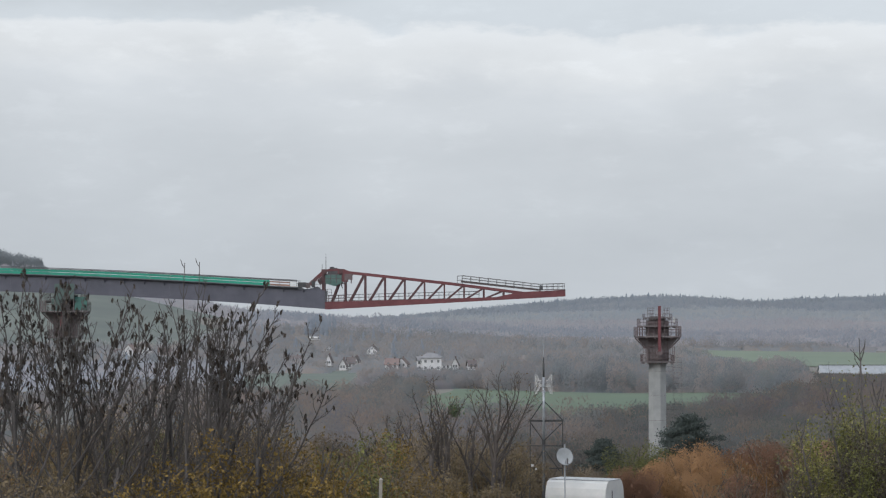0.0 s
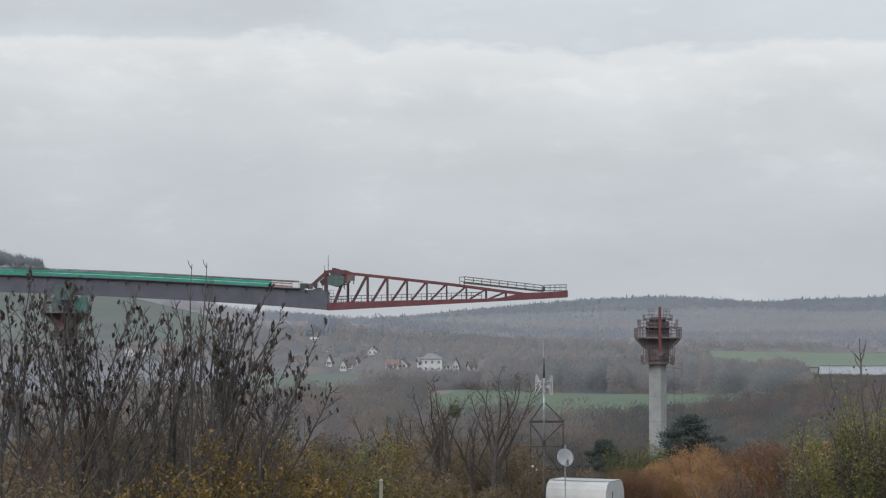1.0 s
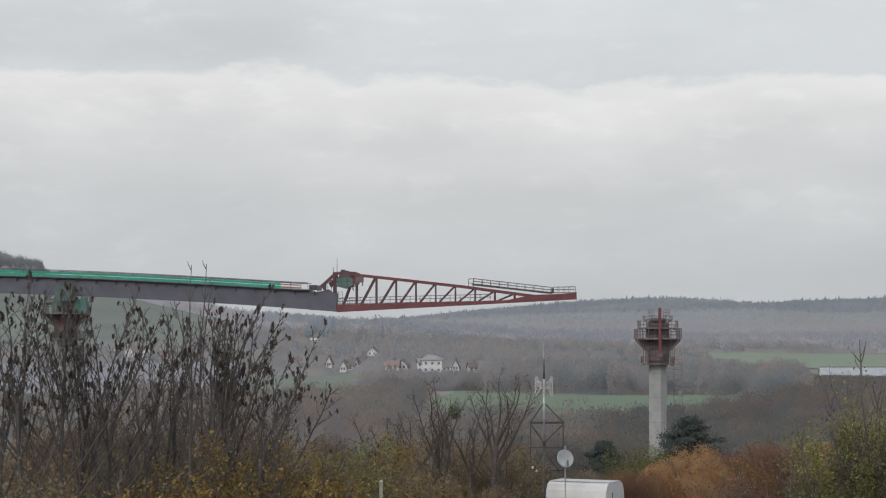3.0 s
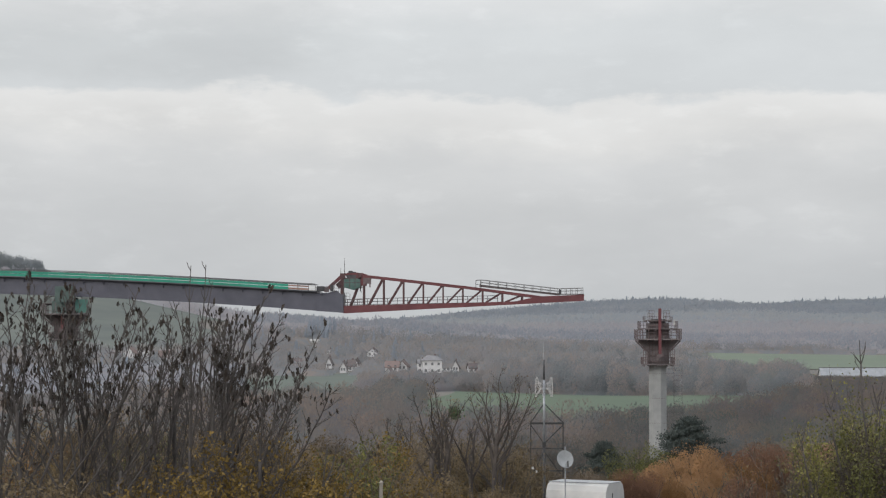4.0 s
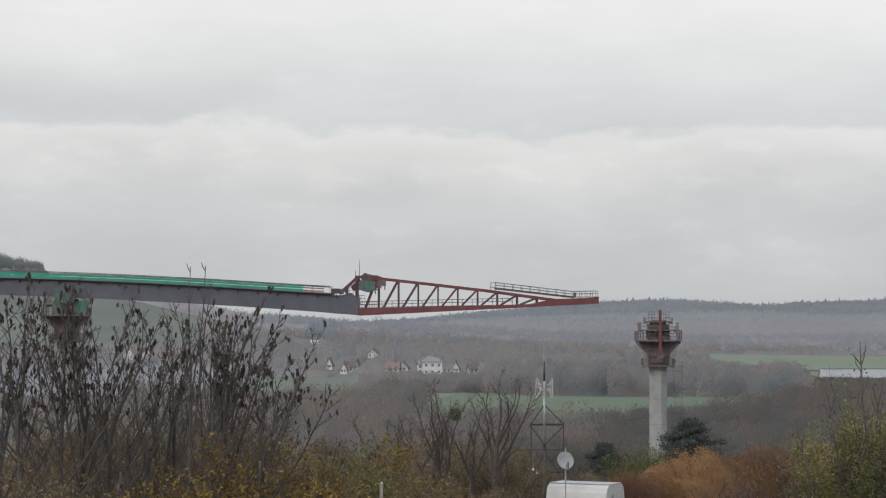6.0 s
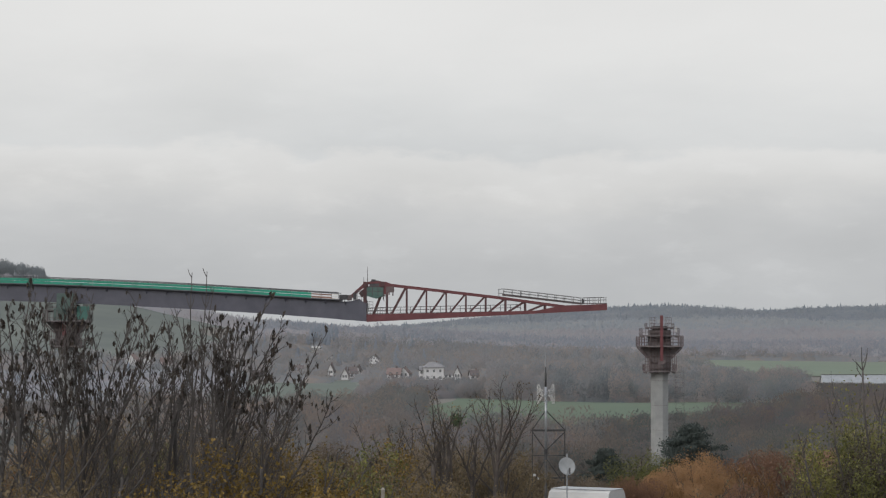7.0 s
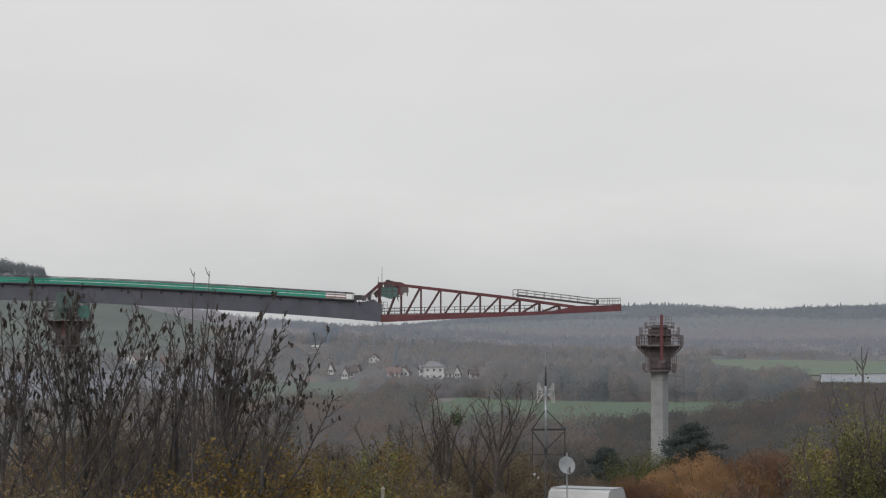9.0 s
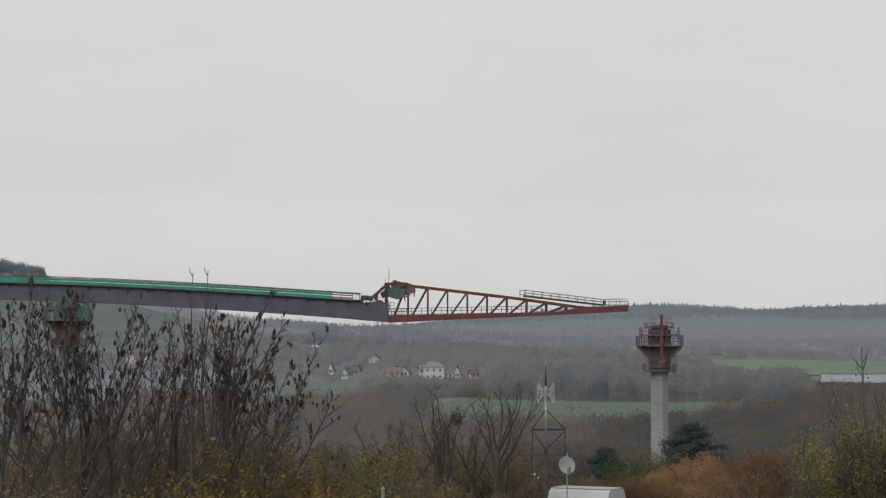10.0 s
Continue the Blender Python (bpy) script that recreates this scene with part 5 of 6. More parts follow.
# ---- near trees ----
def grow(rng, height, spread, stems, levels, rise=0.35, radius=0.09, first=0.25, twig=0.9, kids=(4, 6), wander=0.12, reach=1.0, fork=1.0, boughs=3, taper=0.62):
    """A branching skeleton: lists of (points, radii, level), and the tips of the twigs."""
    rnd = random.Random(rng)
    limbs, tips = [], []

    def limb(p, d, length, r, level):
        n = 7 if level == 0 else 5 if level == 1 else 4
        pts, dirs = [p.copy()], []
        for i in range(n):
            d = (d + Vector((rnd.gauss(0, wander), rnd.gauss(0, wander), rnd.gauss(0, wander * 0.6) + rise * 0.2))).normalized()
            p = p + d * (length / n)
            pts.append(p.copy())
            dirs.append(d.copy())
        limbs.append((pts, [max(r * (1 - 0.75 * i / n), 0.005) for i in range(n + 1)], level))
        if level >= levels:
            for i in range(1, n + 1):
                tips.append((pts[i], dirs[min(i, n - 1)], i / n))
            return
        count = rnd.randint(*kids) + (boughs if level == 0 else 0)
        for k in range(count):
            t = first + (0.97 - first) * (k + rnd.random()) / count if level == 0 else 0.2 + 0.75 * (k + rnd.random()) / count
            j = min(int(t * n), n - 1)
            q = pts[j].lerp(pts[j + 1], t * n - j)
            a = rnd.random() * 2 * math.pi
            side = (dirs[j].orthogonal().normalized() * math.cos(a) + dirs[j].cross(dirs[j].orthogonal().normalized()) * math.sin(a))
            lean = rnd.uniform(0.45, 0.95) * spread * (fork if level else 1.0)
            e = (dirs[j] + side * lean + Vector((0, 0, rise * (0.7 if level else 1.0)))).normalized()
            limb(q, e, length * reach * rnd.uniform(0.42, 0.62) * (1.15 - 0.45 * t) * (twig if level else 1), r * (1 - 0.7 * t) * taper, level + 1)
        tips.append((pts[-1], dirs[-1], 1.0))

    for s in range(stems):
        a = 2 * math.pi * (s + rnd.random() * 0.6) / stems
        lean = 0.0 if stems == 1 else rnd.uniform(0.12, 0.36) * spread
        limb(Vector((math.cos(a) * 0.12 * (stems > 1), math.sin(a) * 0.12 * (stems > 1), -0.4)), Vector((math.cos(a) * lean, math.sin(a) * lean, 1)).normalized(),
             height * rnd.uniform(0.8, 1.0), radius, 0)
    zs = sorted(t[0].z for t in tips)
    k = height / zs[int(len(zs) * 0.995)]
    limbs = [([p * k for p in pts], radii, level) for pts, radii, level in limbs]
    return limbs, [(p * k, d, t) for p, d, t in tips]


def limb_shapes(limbs):
    trunk, twigs = Shape(), Shape()
    for pts, radii, level in limbs:
        if level == 0:
            trunk.tube(pts, radii, 7)
        else:
            twigs.tube(pts, radii, 5 if level == 1 else 3, caps=False)
    return trunk, twigs


def outward(p, heart):
    """Directions out of a crown whose middle lies at the height heart."""
    out = (p - np.array([0, 0, heart])) * np.array([1, 1, 0.8])
    return out / (np.linalg.norm(out, axis=1, keepdims=True) + 1e-6)


def leaf_facets(rng, tips, per, size, spread, droop=0.0, keep=1.0, heart=None):
    """Loose four-cornered leaves strewn round the twig tips."""
    rs = np.random.RandomState(rng)
    use = [t for t in tips if rs.rand() < keep]
    if not use:
        use = tips[:1]
    p = np.repeat(np.array([tuple(t[0]) for t in use]), per, axis=0)
    n = len(p)
    p = p + rs.normal(0, spread, (n, 3))
    ln = size * rs.uniform(0.6, 1.4, (n, 1))
    d = rs.normal(0, 1, (n, 3)) + np.array([0, 0, -droop])
    if heart is not None:
        out = outward(p, heart)
        d = d - out * (d * out).sum(1, keepdims=True) * 0.75
    d /= np.linalg.norm(d, axis=1, keepdims=True)
    a = np.cross(d, rs.normal(0, 1, (n, 3)) + (0 if heart is None else out * 2.0))
    a /= np.linalg.norm(a, axis=1, keepdims=True) + 1e-6
    q = np.stack([p, p + d * ln * 0.5 + a * ln * 0.3, p + d * ln, p + d * ln * 0.5 - a * ln * 0.3], 1)
    return q.reshape(-1, 3)


def crown_facets(rng, count, height, wide, size, upright=0.6, low=0.12):
    """Small leaves filling an egg-shaped, lobed crown, thickest near its outside."""
    rs = np.random.RandomState(rng)
    az, cz = rs.uniform(0, 2 * np.pi, count), rs.uniform(-0.95, 1.0, count)
    ph = rs.uniform(0, 6.28, 4)
    lobes = 1 + 0.16 * np.sin(3 * az + ph[0] + 2 * cz) + 0.12 * np.sin(5 * az + ph[1] - 5 * cz) + 0.1 * np.sin(9 * cz + 2 * az + ph[2]) + 0.06 * np.sin(11 * az + ph[3] + 7 * cz)
    sr = np.sqrt(np.clip(1 - np.where(cz < 0, 0.45, 1.0) * cz ** 2, 0, 1))
    rad = lobes * (1.06 - 0.6 * rs.rand(count) ** 1.8)
    mid, tall = height * (0.5 + low / 2), height * (1 - low) / 2
    p = np.stack([np.cos(az) * sr * rad * wide / 2, np.sin(az) * sr * rad * wide / 2, mid + tall * cz * rad], -1)
    ln = size * rs.uniform(0.5, 1.5, (count, 1))
    d = rs.normal(0, 0.55, (count, 3)) + np.array([0, 0, upright]) + np.stack([np.cos(az), np.sin(az), 0 * az], -1) * 0.3
    d /= np.linalg.norm(d, axis=1, keepdims=True)
    a = np.cross(d, rs.normal(0, 0.5, (count, 3)) + np.array([0, -1.0, 0.3]))
    a /= np.linalg.norm(a, axis=1, keepdims=True) + 1e-6
    return np.stack([p, p + d * ln * 0.5 + a * ln * 0.24, p + d * ln, p + d * ln * 0.5 - a * ln * 0.24], 1).reshape(-1, 3)


def bunch_facets(rng, tips, keep, size):
    """Hanging bunches of dead leaves at twig ends: each a tight clump of withered leaves."""
    rs = np.random.RandomState(rng)
    out = []
    for p, d, t in tips:
        if rs.rand() > keep:
            continue
        s = size * rs.uniform(0.55, 1.25)
        axis = np.array([rs.normal(0, 0.18), rs.normal(0, 0.18), 1.0])
        for k in range(10):
            a = rs.rand() * 2 * np.pi
            w = s * rs.uniform(0.3, 0.5)
            c = np.array(tuple(p)) + np.array([np.cos(a), np.sin(a), 0]) * s * 0.14 + axis * rs.uniform(-0.6, 0.15) * s
            side = np.array([-np.sin(a), np.cos(a), rs.normal(0, 0.3)]) * w * 0.5
            long = (axis + rs.normal(0, 0.25, 3)) * s * rs.uniform(0.5, 0.85)
            out += [c - long * 0.5, c + side, c + long * 0.5, c - side]
    return np.array(out) if out else np.zeros((4, 3))


def plant(name, label, category, x, y, limbs, tips, bark, leaves, turn=0, group="", z=None, heart=None):
    """A tree or shrub as one thing: trunk, branches, and its kinds of leaves."""
    tr = thing(name, label, category, pose(x, y, float(terrain(x, y)) if z is None else z, 0, 0, turn), group)
    trunk, twigs = limb_shapes(limbs)
    part("trunk", trunk, bark, tr, smooth=True)
    tagged(part("crown", twigs, bark, tr), kind="stuff")
    for nm, facets, mat_, lab in leaves:
        tagged(part(nm, cloud_mesh(nm, mat_, facets, 4, None, None if heart is None else outward(facets, heart)), mat_, tr, lab), kind="stuff")
    return tr


def ascending(rng, height, limbs_n, lean, fork, radius=0.07, twig_gap=0.24, twig_len=0.75, wander=0.07, lift=0.11, first=0.16, depth=20, subs=(2, 4)):
    """A tree whose trunk forks into long limbs that fan out and curve upwards, with alternate side twigs. lean: degrees, fork: heights, both from and to."""
    rnd = random.Random(rng)
    limbs, tips = [], []

    def run(p, d, length, r0, r1, n, level, rise, shake):
        pts, dirs = [p.copy()], [d.copy()]
        for i in range(n):
            d = (d + Vector((rnd.gauss(0, shake), rnd.gauss(0, shake), rise))).normalized()
            p = p + d * (length / n)
            pts.append(p.copy())
            dirs.append(d.copy())
        limbs.append((pts, [r0 + (r1 - r0) * i / n for i in range(n + 1)], level))
        return pts, dirs

    top = fork[1]
    trunk, _ = run(Vector((0, 0, -0.4)), Vector((math.sin(radians(sum(lean) / 6)), 0, 1)).normalized(), top + 0.4, radius, radius * 0.7, 6, 0, 0.02, 0.03)
    for k in range(limbs_n):
        f = (k + 0.5 + rnd.uniform(-0.35, 0.35)) / limbs_n
        a = radians(lean[0] + (lean[1] - lean[0]) * f)
        b = radians(rnd.uniform(-depth, depth))
        t = (fork[0] + (fork[1] - fork[0]) * (1 - abs(2 * f - 1)) * rnd.uniform(0.8, 1.0)) / top
        j = min(int(t * 6), 5)
        p = trunk[j].lerp(trunk[j + 1], t * 6 - j)
        reach = (height * rnd.uniform(0.84, 1.0) - p.z) / math.cos(a * 0.7)
        pts, dirs = run(p, Vector((math.sin(a) * 1.25, math.sin(b), math.cos(a))).normalized(), max(reach, 0.8), radius * rnd.uniform(0.42, 0.62), 0.008, 9, 1, lift, wander)
        count = max(4, int(reach / twig_gap))
        for q in range(count):
            u = first + (0.98 - first) * (q + rnd.random() * 0.6) / count
            i = min(int(u * 9), 8)
            o = pts[i].lerp(pts[i + 1], u * 9 - i)
            side = dirs[i].orthogonal().normalized()
            side.rotate(Matrix.Rotation(rnd.random() * 6.28, 3, dirs[i]))
            e = (dirs[i] + side * rnd.uniform(0.7, 1.3)).normalized()
            ln = twig_len * rnd.uniform(0.35, 1.0) * (1.25 - 0.8 * u)
            tw, td = run(o, e, ln, 0.0105, 0.005, 4, 2, 0.16, wander * 1.4)
            tips.append((tw[-1], td[-1], 1.0))
            for w in range(rnd.randint(*subs)):
                i2 = rnd.randint(1, 3)
                s2 = td[i2].orthogonal().normalized()
                s2.rotate(Matrix.Rotation(rnd.random() * 6.28, 3, td[i2]))
                sb, sd = run(tw[i2], (td[i2] + s2 * 0.8).normalized(), ln * rnd.uniform(0.25, 0.5), 0.0065, 0.004, 3, 3, 0.12, 0.1)
                tips.append((sb[-1], sd[-1], 1.0))
        tips.append((pts[-1], dirs[-1], 1.0))
    zs = sorted(t[0].z for t in tips)
    k = height / zs[int(len(zs) * 0.997)]
    return [([p * k for p in pts], radii, level) for pts, radii, level in limbs], [(p * k, d, t) for p, d, t in tips]


SWAYING = []
ASH_LABEL = "slender leafless tree hung with dark dead leaf bunches"
# tall trees in front of the bridge: place, height, limbs, lean, fork heights, share of bunches, lowest bunch
for i, (x, y, hgt, n, lean, fork, keep, low) in enumerate((
        (-8.25, 50.3, 8.75, 12, (-42, 40), (3.6, 6.2), 0.36, 5.4), (-8.75, 49.6, 8.9, 8, (-44, 16), (3.2, 5.6), 0.38, 5.2), (-9.7, 50.4, 8.3, 8, (-34, 34), (3.2, 5.6), 0.38, 5.2), (-8.5, 52.2, 8.75, 6, (-20, 20), (3.4, 6.0), 0.34, 5.6), (-7.75, 51.4, 8.4, 6, (-18, 36), (3.4, 5.8), 0.28, 5.4),
        (-7.1, 51.5, 7.4, 6, (-26, 36), (3.4, 5.2), 0.12, 5.0), (-6.8, 53, 8.4, 4, (-14, 14), (2.6, 5.8), 0.04, 6.2), (-6.3, 53, 8.3, 4, (-14, 14), (2.6, 5.8), 0.05, 6.2), (-5.9, 52.5, 8.2, 3, (-12, 10), (2.6, 5.6), 0.08, 6.2),
        (-5.2, 50, 8.45, 9, (-12, 36), (3.4, 6.2), 0.36, 5.6), (-5.35, 50.6, 8.3, 5, (-8, 18), (3.4, 5.8), 0.34, 5.8), (-4.65, 50.8, 8.0, 6, (-10, 24), (3.4, 5.2), 0.36, 5.6), (-4.15, 49.6, 6.8, 5, (0, 30), (3.2, 4.6), 0.36, 5.0), (-3.0, 50, 5.2, 3, (8, 30), (2.8, 4.0), 0.3, 4.4), (-7.75, 49.4, 6.2, 5, (10, 56), (2.8, 4.4), 0.12, 4.4))):
    limbs, tips = ascending(540 + i, hgt, n, lean, fork, radius=0.055, twig_gap=0.17, twig_len=0.85, wander=0.085, lift=0.055, subs=(2, 4))
    SWAYING.append(plant("ash_tree", ASH_LABEL, "tree", x, y, limbs, tips, M_BARK,
                         [("dead_foliage", bunch_facets(60 + i, [t for t in tips if t[0].z > low + 0.4], keep * 0.62, 0.128), M_KEYS, "dark brown dead leaf bunches")], group="trees before the camera"))

# two bare shoots of the tallest tree rise over the girder
def build_shoots():
    limbs = []
    for x0, top, bend in ((0.0, 9.08, 0.04), (0.19, 9.1, -0.05), (0.3, 8.72, 0.04)):
        pts = [Vector((x0 * 0.3 * k / 3 + bend * math.sin(k), 0.05 * k, 5.0 + (top - 5.0) * k / 6)) for k in range(7)]
        pts = [p + Vector((x0 * (k / 6), 0, 0)) for k, p in enumerate(pts)]
        limbs.append((pts, [0.026 - 0.003 * k for k in range(7)], 1))
        for k, sgn in ((3, 1), (4, -1), (4, 1), (5, -1), (5, 1), (6, -1)):
            p = pts[k] - Vector((0, 0, 0.12))
            limbs.append(([p, p + Vector((sgn * 0.06, 0, 0.1 + 0.02 * (k % 3))), p + Vector((sgn * 0.09, 0, 0.2 + 0.05 * (k % 3)))], [0.011, 0.009, 0.006], 1))
    trunk = [Vector((0, 0, -0.4)), Vector((0.05, 0, 2.5)), Vector((0, 0, 5.1))]
    limbs.append((trunk, [0.05, 0.04, 0.024], 0))
    return plant("sapling", "tall thin bare sapling with shoots above the girder", "tree", -5.55, 50.0, limbs, [], M_BARK, [])


SWAYING.append(build_shoots())

# ochre shrubs below them
for i, (x, y, hgt, sp, mat_, lab) in enumerate((
        (-7.2, 60, 5.8, 0.9, M_BROWNLEAF, "brown"), (-5.2, 58, 5.4, 0.9, M_OCHRE, "ochre"), (-8.3, 60, 5.4, 0.9, M_BROWNLEAF, "brown"), (-5.3, 48.5, 4.9, 0.8, M_OCHRE, "ochre"), (-4.4, 48.5, 4.9, 0.8, M_OCHRE, "ochre"), (-3.5, 49.5, 5.1, 0.75, M_OCHRE, "ochre"), (-6.3, 48.5, 4.5, 0.8, M_OCHRE, "ochre"), (-9.0, 48.5, 4.4, 0.8, M_BROWNLEAF, "brown"), (-10.4, 60, 5.6, 0.9, M_BROWNLEAF, "brown"), (0.9, 100, 4.9, 0.9, M_BROWNLEAF, "brown"), (2.7, 100, 5.0, 0.9, M_BROWNLEAF, "brown"), (-0.6, 99, 4.9, 0.9, M_BROWNLEAF, "brown"), (1.9, 101, 4.9, 0.9, M_BROWNLEAF, "brown"), (0.2, 91, 3.4, 0.8, M_OCHRE, "ochre"), (1.3, 91, 3.5, 0.8, M_BROWNLEAF, "brown"), (2.2, 90, 3.3, 0.8, M_BROWNLEAF, "brown"), (3.4, 118, 3.6, 0.8, M_BROWNLEAF, "brown"), (4.6, 119, 3.4, 0.8, M_BROWNLEAF, "brown"), (-3.7, 60, 5.1, 0.65, M_OCHRE, "ochre"), (-2.9, 61, 4.4, 0.7, M_OCHRE, "ochre"), (-2.2, 63, 5.2, 0.6, M_OLIVE, "olive"), (-1.5, 64, 4.6, 0.7, M_OCHRE, "ochre"), (-4.4, 59, 4.6, 0.7, M_OCHRE, "ochre"), (-0.9, 66, 4.2, 0.7, M_BROWNLEAF, "brown"), (-9.5, 58, 4.4, 0.9, M_BROWNLEAF, "brown"), (-12.6, 66, 4.6, 0.8, M_BROWNLEAF, "brown"), (-11.2, 68, 4.8, 0.8, M_OCHRE, "ochre"),
        (-6.2, 64, 4.9, 0.9, M_BROWNLEAF, "brown"), (-3.0, 78, 5.2, 0.7, M_BROWNLEAF, "brown"), (-2.3, 80, 5.3, 0.7, M_OCHRE, "ochre"))):
    limbs, tips = grow(80 + i, hgt, sp * 1.1, 5, 2, rise=0.3, radius=0.05, first=0.15, kids=(5, 6), wander=0.12)
    plant("shrub", f"thin {lab}-leaved shrub on the slope", "shrub", x, y, limbs, tips, M_BARK,
          [("leaves", leaf_facets(90 + i, tips, 12, 0.084, 0.12, 0.4, 0.55), mat_, "")], group="shrubs on the slope")

# thin leafless thicket behind the tall trees
for i, (x, y, hgt) in enumerate(((-10.6, 57, 6.6), (-9.3, 58, 6.9), (-8.3, 57, 6.2), (-7.5, 58, 7.1), (-6.9, 57, 6.8), (-6.2, 59, 7.0), (-5.3, 58, 6.4), (-4.6, 57, 6.0), (8.5, 62, 5.0), (9.2, 61, 5.3), (7.7, 63, 4.6))):
    limbs, tips = grow(300 + i, hgt, 0.75, 4, 3, rise=0.3, radius=0.03, first=0.3, kids=(3, 5), wander=0.12, reach=0.8, twig=0.9)
    plant("bare_bush", "thin leafless grey-brown bush on the slope", "shrub", x, y, limbs, tips, M_TWIG,
          [("last_leaves", leaf_facets(320 + i, tips, 1, 0.07, 0.08, 0.5, 0.3), M_BROWNLEAF, "few withered brown leaves")], group="bare bushes on the slope")

# bare trees with fine crowns beside the mast: place, height, limbs, lean, fork heights
for i, (x, y, hgt, n, lean, fork) in enumerate(((1.95, 95, 8.3, 9, (-24, 38), (3.6, 5.4)), (0.5, 96, 7.9, 4, (-16, 14), (3.0, 5.0)), (0.0, 94, 7.2, 5, (-24, 22), (3.0, 4.8)), (-1.35, 97, 6.4, 7, (-46, 30), (2.8, 4.2)), (2.35, 96, 5.4, 4, (-26, 22), (2.4, 3.8)), (1.2, 97, 6.6, 5, (-28, 26), (3.0, 4.4)), (-0.6, 95, 6.4, 5, (-30, 30), (3.0, 4.4)))):
    limbs, tips = ascending(610 + i, hgt, n, lean, fork, radius=0.12, twig_gap=0.19, twig_len=1.1, wander=0.15, lift=0.09, first=0.2, depth=30, subs=(2, 4))
    leaves = [("last_leaves", leaf_facets(120 + i, tips, 1, 0.09, 0.06, 0.5, 0.35), M_BROWNLEAF, "few withered brown leaves")]
    tr = plant("bare_tree", "leafless tree with forked dark branches", "tree", x, y, limbs, tips, M_TWIG, leaves, group="bare trees beside the mast")
    if i == 1:
        ball = leaf_facets(130, [(Vector((0.0, -0.9, 6.3)), Vector((0, 0, 1)), 1.0)], 420, 0.11, 0.12)
        tagged(part("mistletoe", cloud_mesh("mistletoe", M_MISTLE, ball, 4), M_MISTLE, tr, "green ball of mistletoe"), kind="stuff")

# trees at the edge of the slope: yellow-green, with dark bare shoots
for i, (x, y, hgt, mat_, lab, per) in enumerate(((12.6, 62, 7.2, M_LIME, "yellow-green", 2), (11.5, 64, 6.0, M_LIME, "yellow-green", 12), (11.9, 61, 5.9, M_OLIVE, "dull olive", 11), (12.7, 60, 6.3, M_DUNLEAF, "dark brown", 6), (11.3, 56, 4.6, M_DUNLEAF, "dark brown", 18), (10.85, 60, 5.1, M_LIME, "yellow-green", 14), (10.7, 61, 5.3, M_LIME, "yellow-green", 12), (11.9, 58, 5.2, M_DUNLEAF, "dark brown", 18), (12.4, 62, 6.0, M_LIME, "yellow-green", 10), (9.8, 58, 3.6, M_DUNLEAF, "dark brown", 7), (10.9, 62, 5.6, M_LIME, "yellow-green", 14), (11.1, 59, 4.7, M_OLIVE, "dull olive", 10))):
    limbs, tips = grow(140 + i, hgt, 0.55, 4, 2, rise=0.45, radius=0.07, first=0.2, kids=(4, 5), wander=0.12)
    plant("hedge_tree", f"small tree with sparse {lab} leaves and bare shoots", "tree", x, y, limbs, tips, M_BARK,
          [("leaves", leaf_facets(150 + i, tips, per + 2, 0.074, 0.17, 0.3, 0.8), mat_, "")], group="trees at the slope's edge")

# dark bare shoots that lean out of them: foot, lean, height, thickness, fork
def build_hedge_shoots():
    for x, y, lean, top, r, fork in ((11.65, 60, -0.62, 7.75, 0.036, 3), (11.3, 60, -1.05, 6.45, 0.036, 2), (10.5, 60, -1.0, 5.5, 0.036, 2), (11.75, 61, -0.1, 6.6, 0.04, 2), (12.0, 60, -0.5, 6.4, 0.036, 2)):
        limbs, n = [], 8
        pts = [Vector((lean * (k / n) ** 0.8 + 0.05 * math.sin(k * 1.7 + x), 0.03 * k, -0.4 + (top * 0.93 + 0.4) * k / n)) for k in range(n + 1)]
        limbs.append((pts, [r * (1.3 - 0.085 * k) for k in range(n + 1)], 0))
        for k in range(2, n + 1):
            for sgn in (-1, 1):
                q = pts[k] + Vector((0, 0, 0.2 * sgn))
                ln = 0.28 + 0.05 * ((k * 7 + sgn) % 4)
                limbs.append(([q, q + Vector((sgn * 0.3 * ln, 0.02, 0.5 * ln)), q + Vector((sgn * 0.42 * ln, 0.04, 1.2 * ln))], [r * 0.34, r * 0.26, r * 0.16], 1))
        for j in range(fork):
            s = (j - (fork - 1) / 2) * 0.3 - 0.04 * j * j
            limbs.append(([pts[-1], pts[-1] + Vector((s * 0.45, 0, 0.18)), pts[-1] + Vector((s * 0.9, 0, top * (0.04 + 0.02 * ((j * 5 + fork) % 3))))], [r * 0.5, r * 0.42, r * 0.25], 1))
        plant("bare_shoot", "dark leafless forked shoot out of the hedge trees", "tree", x, y, limbs, [], M_BARK, [], group="bare shoots at the slope's edge")


build_hedge_shoots()

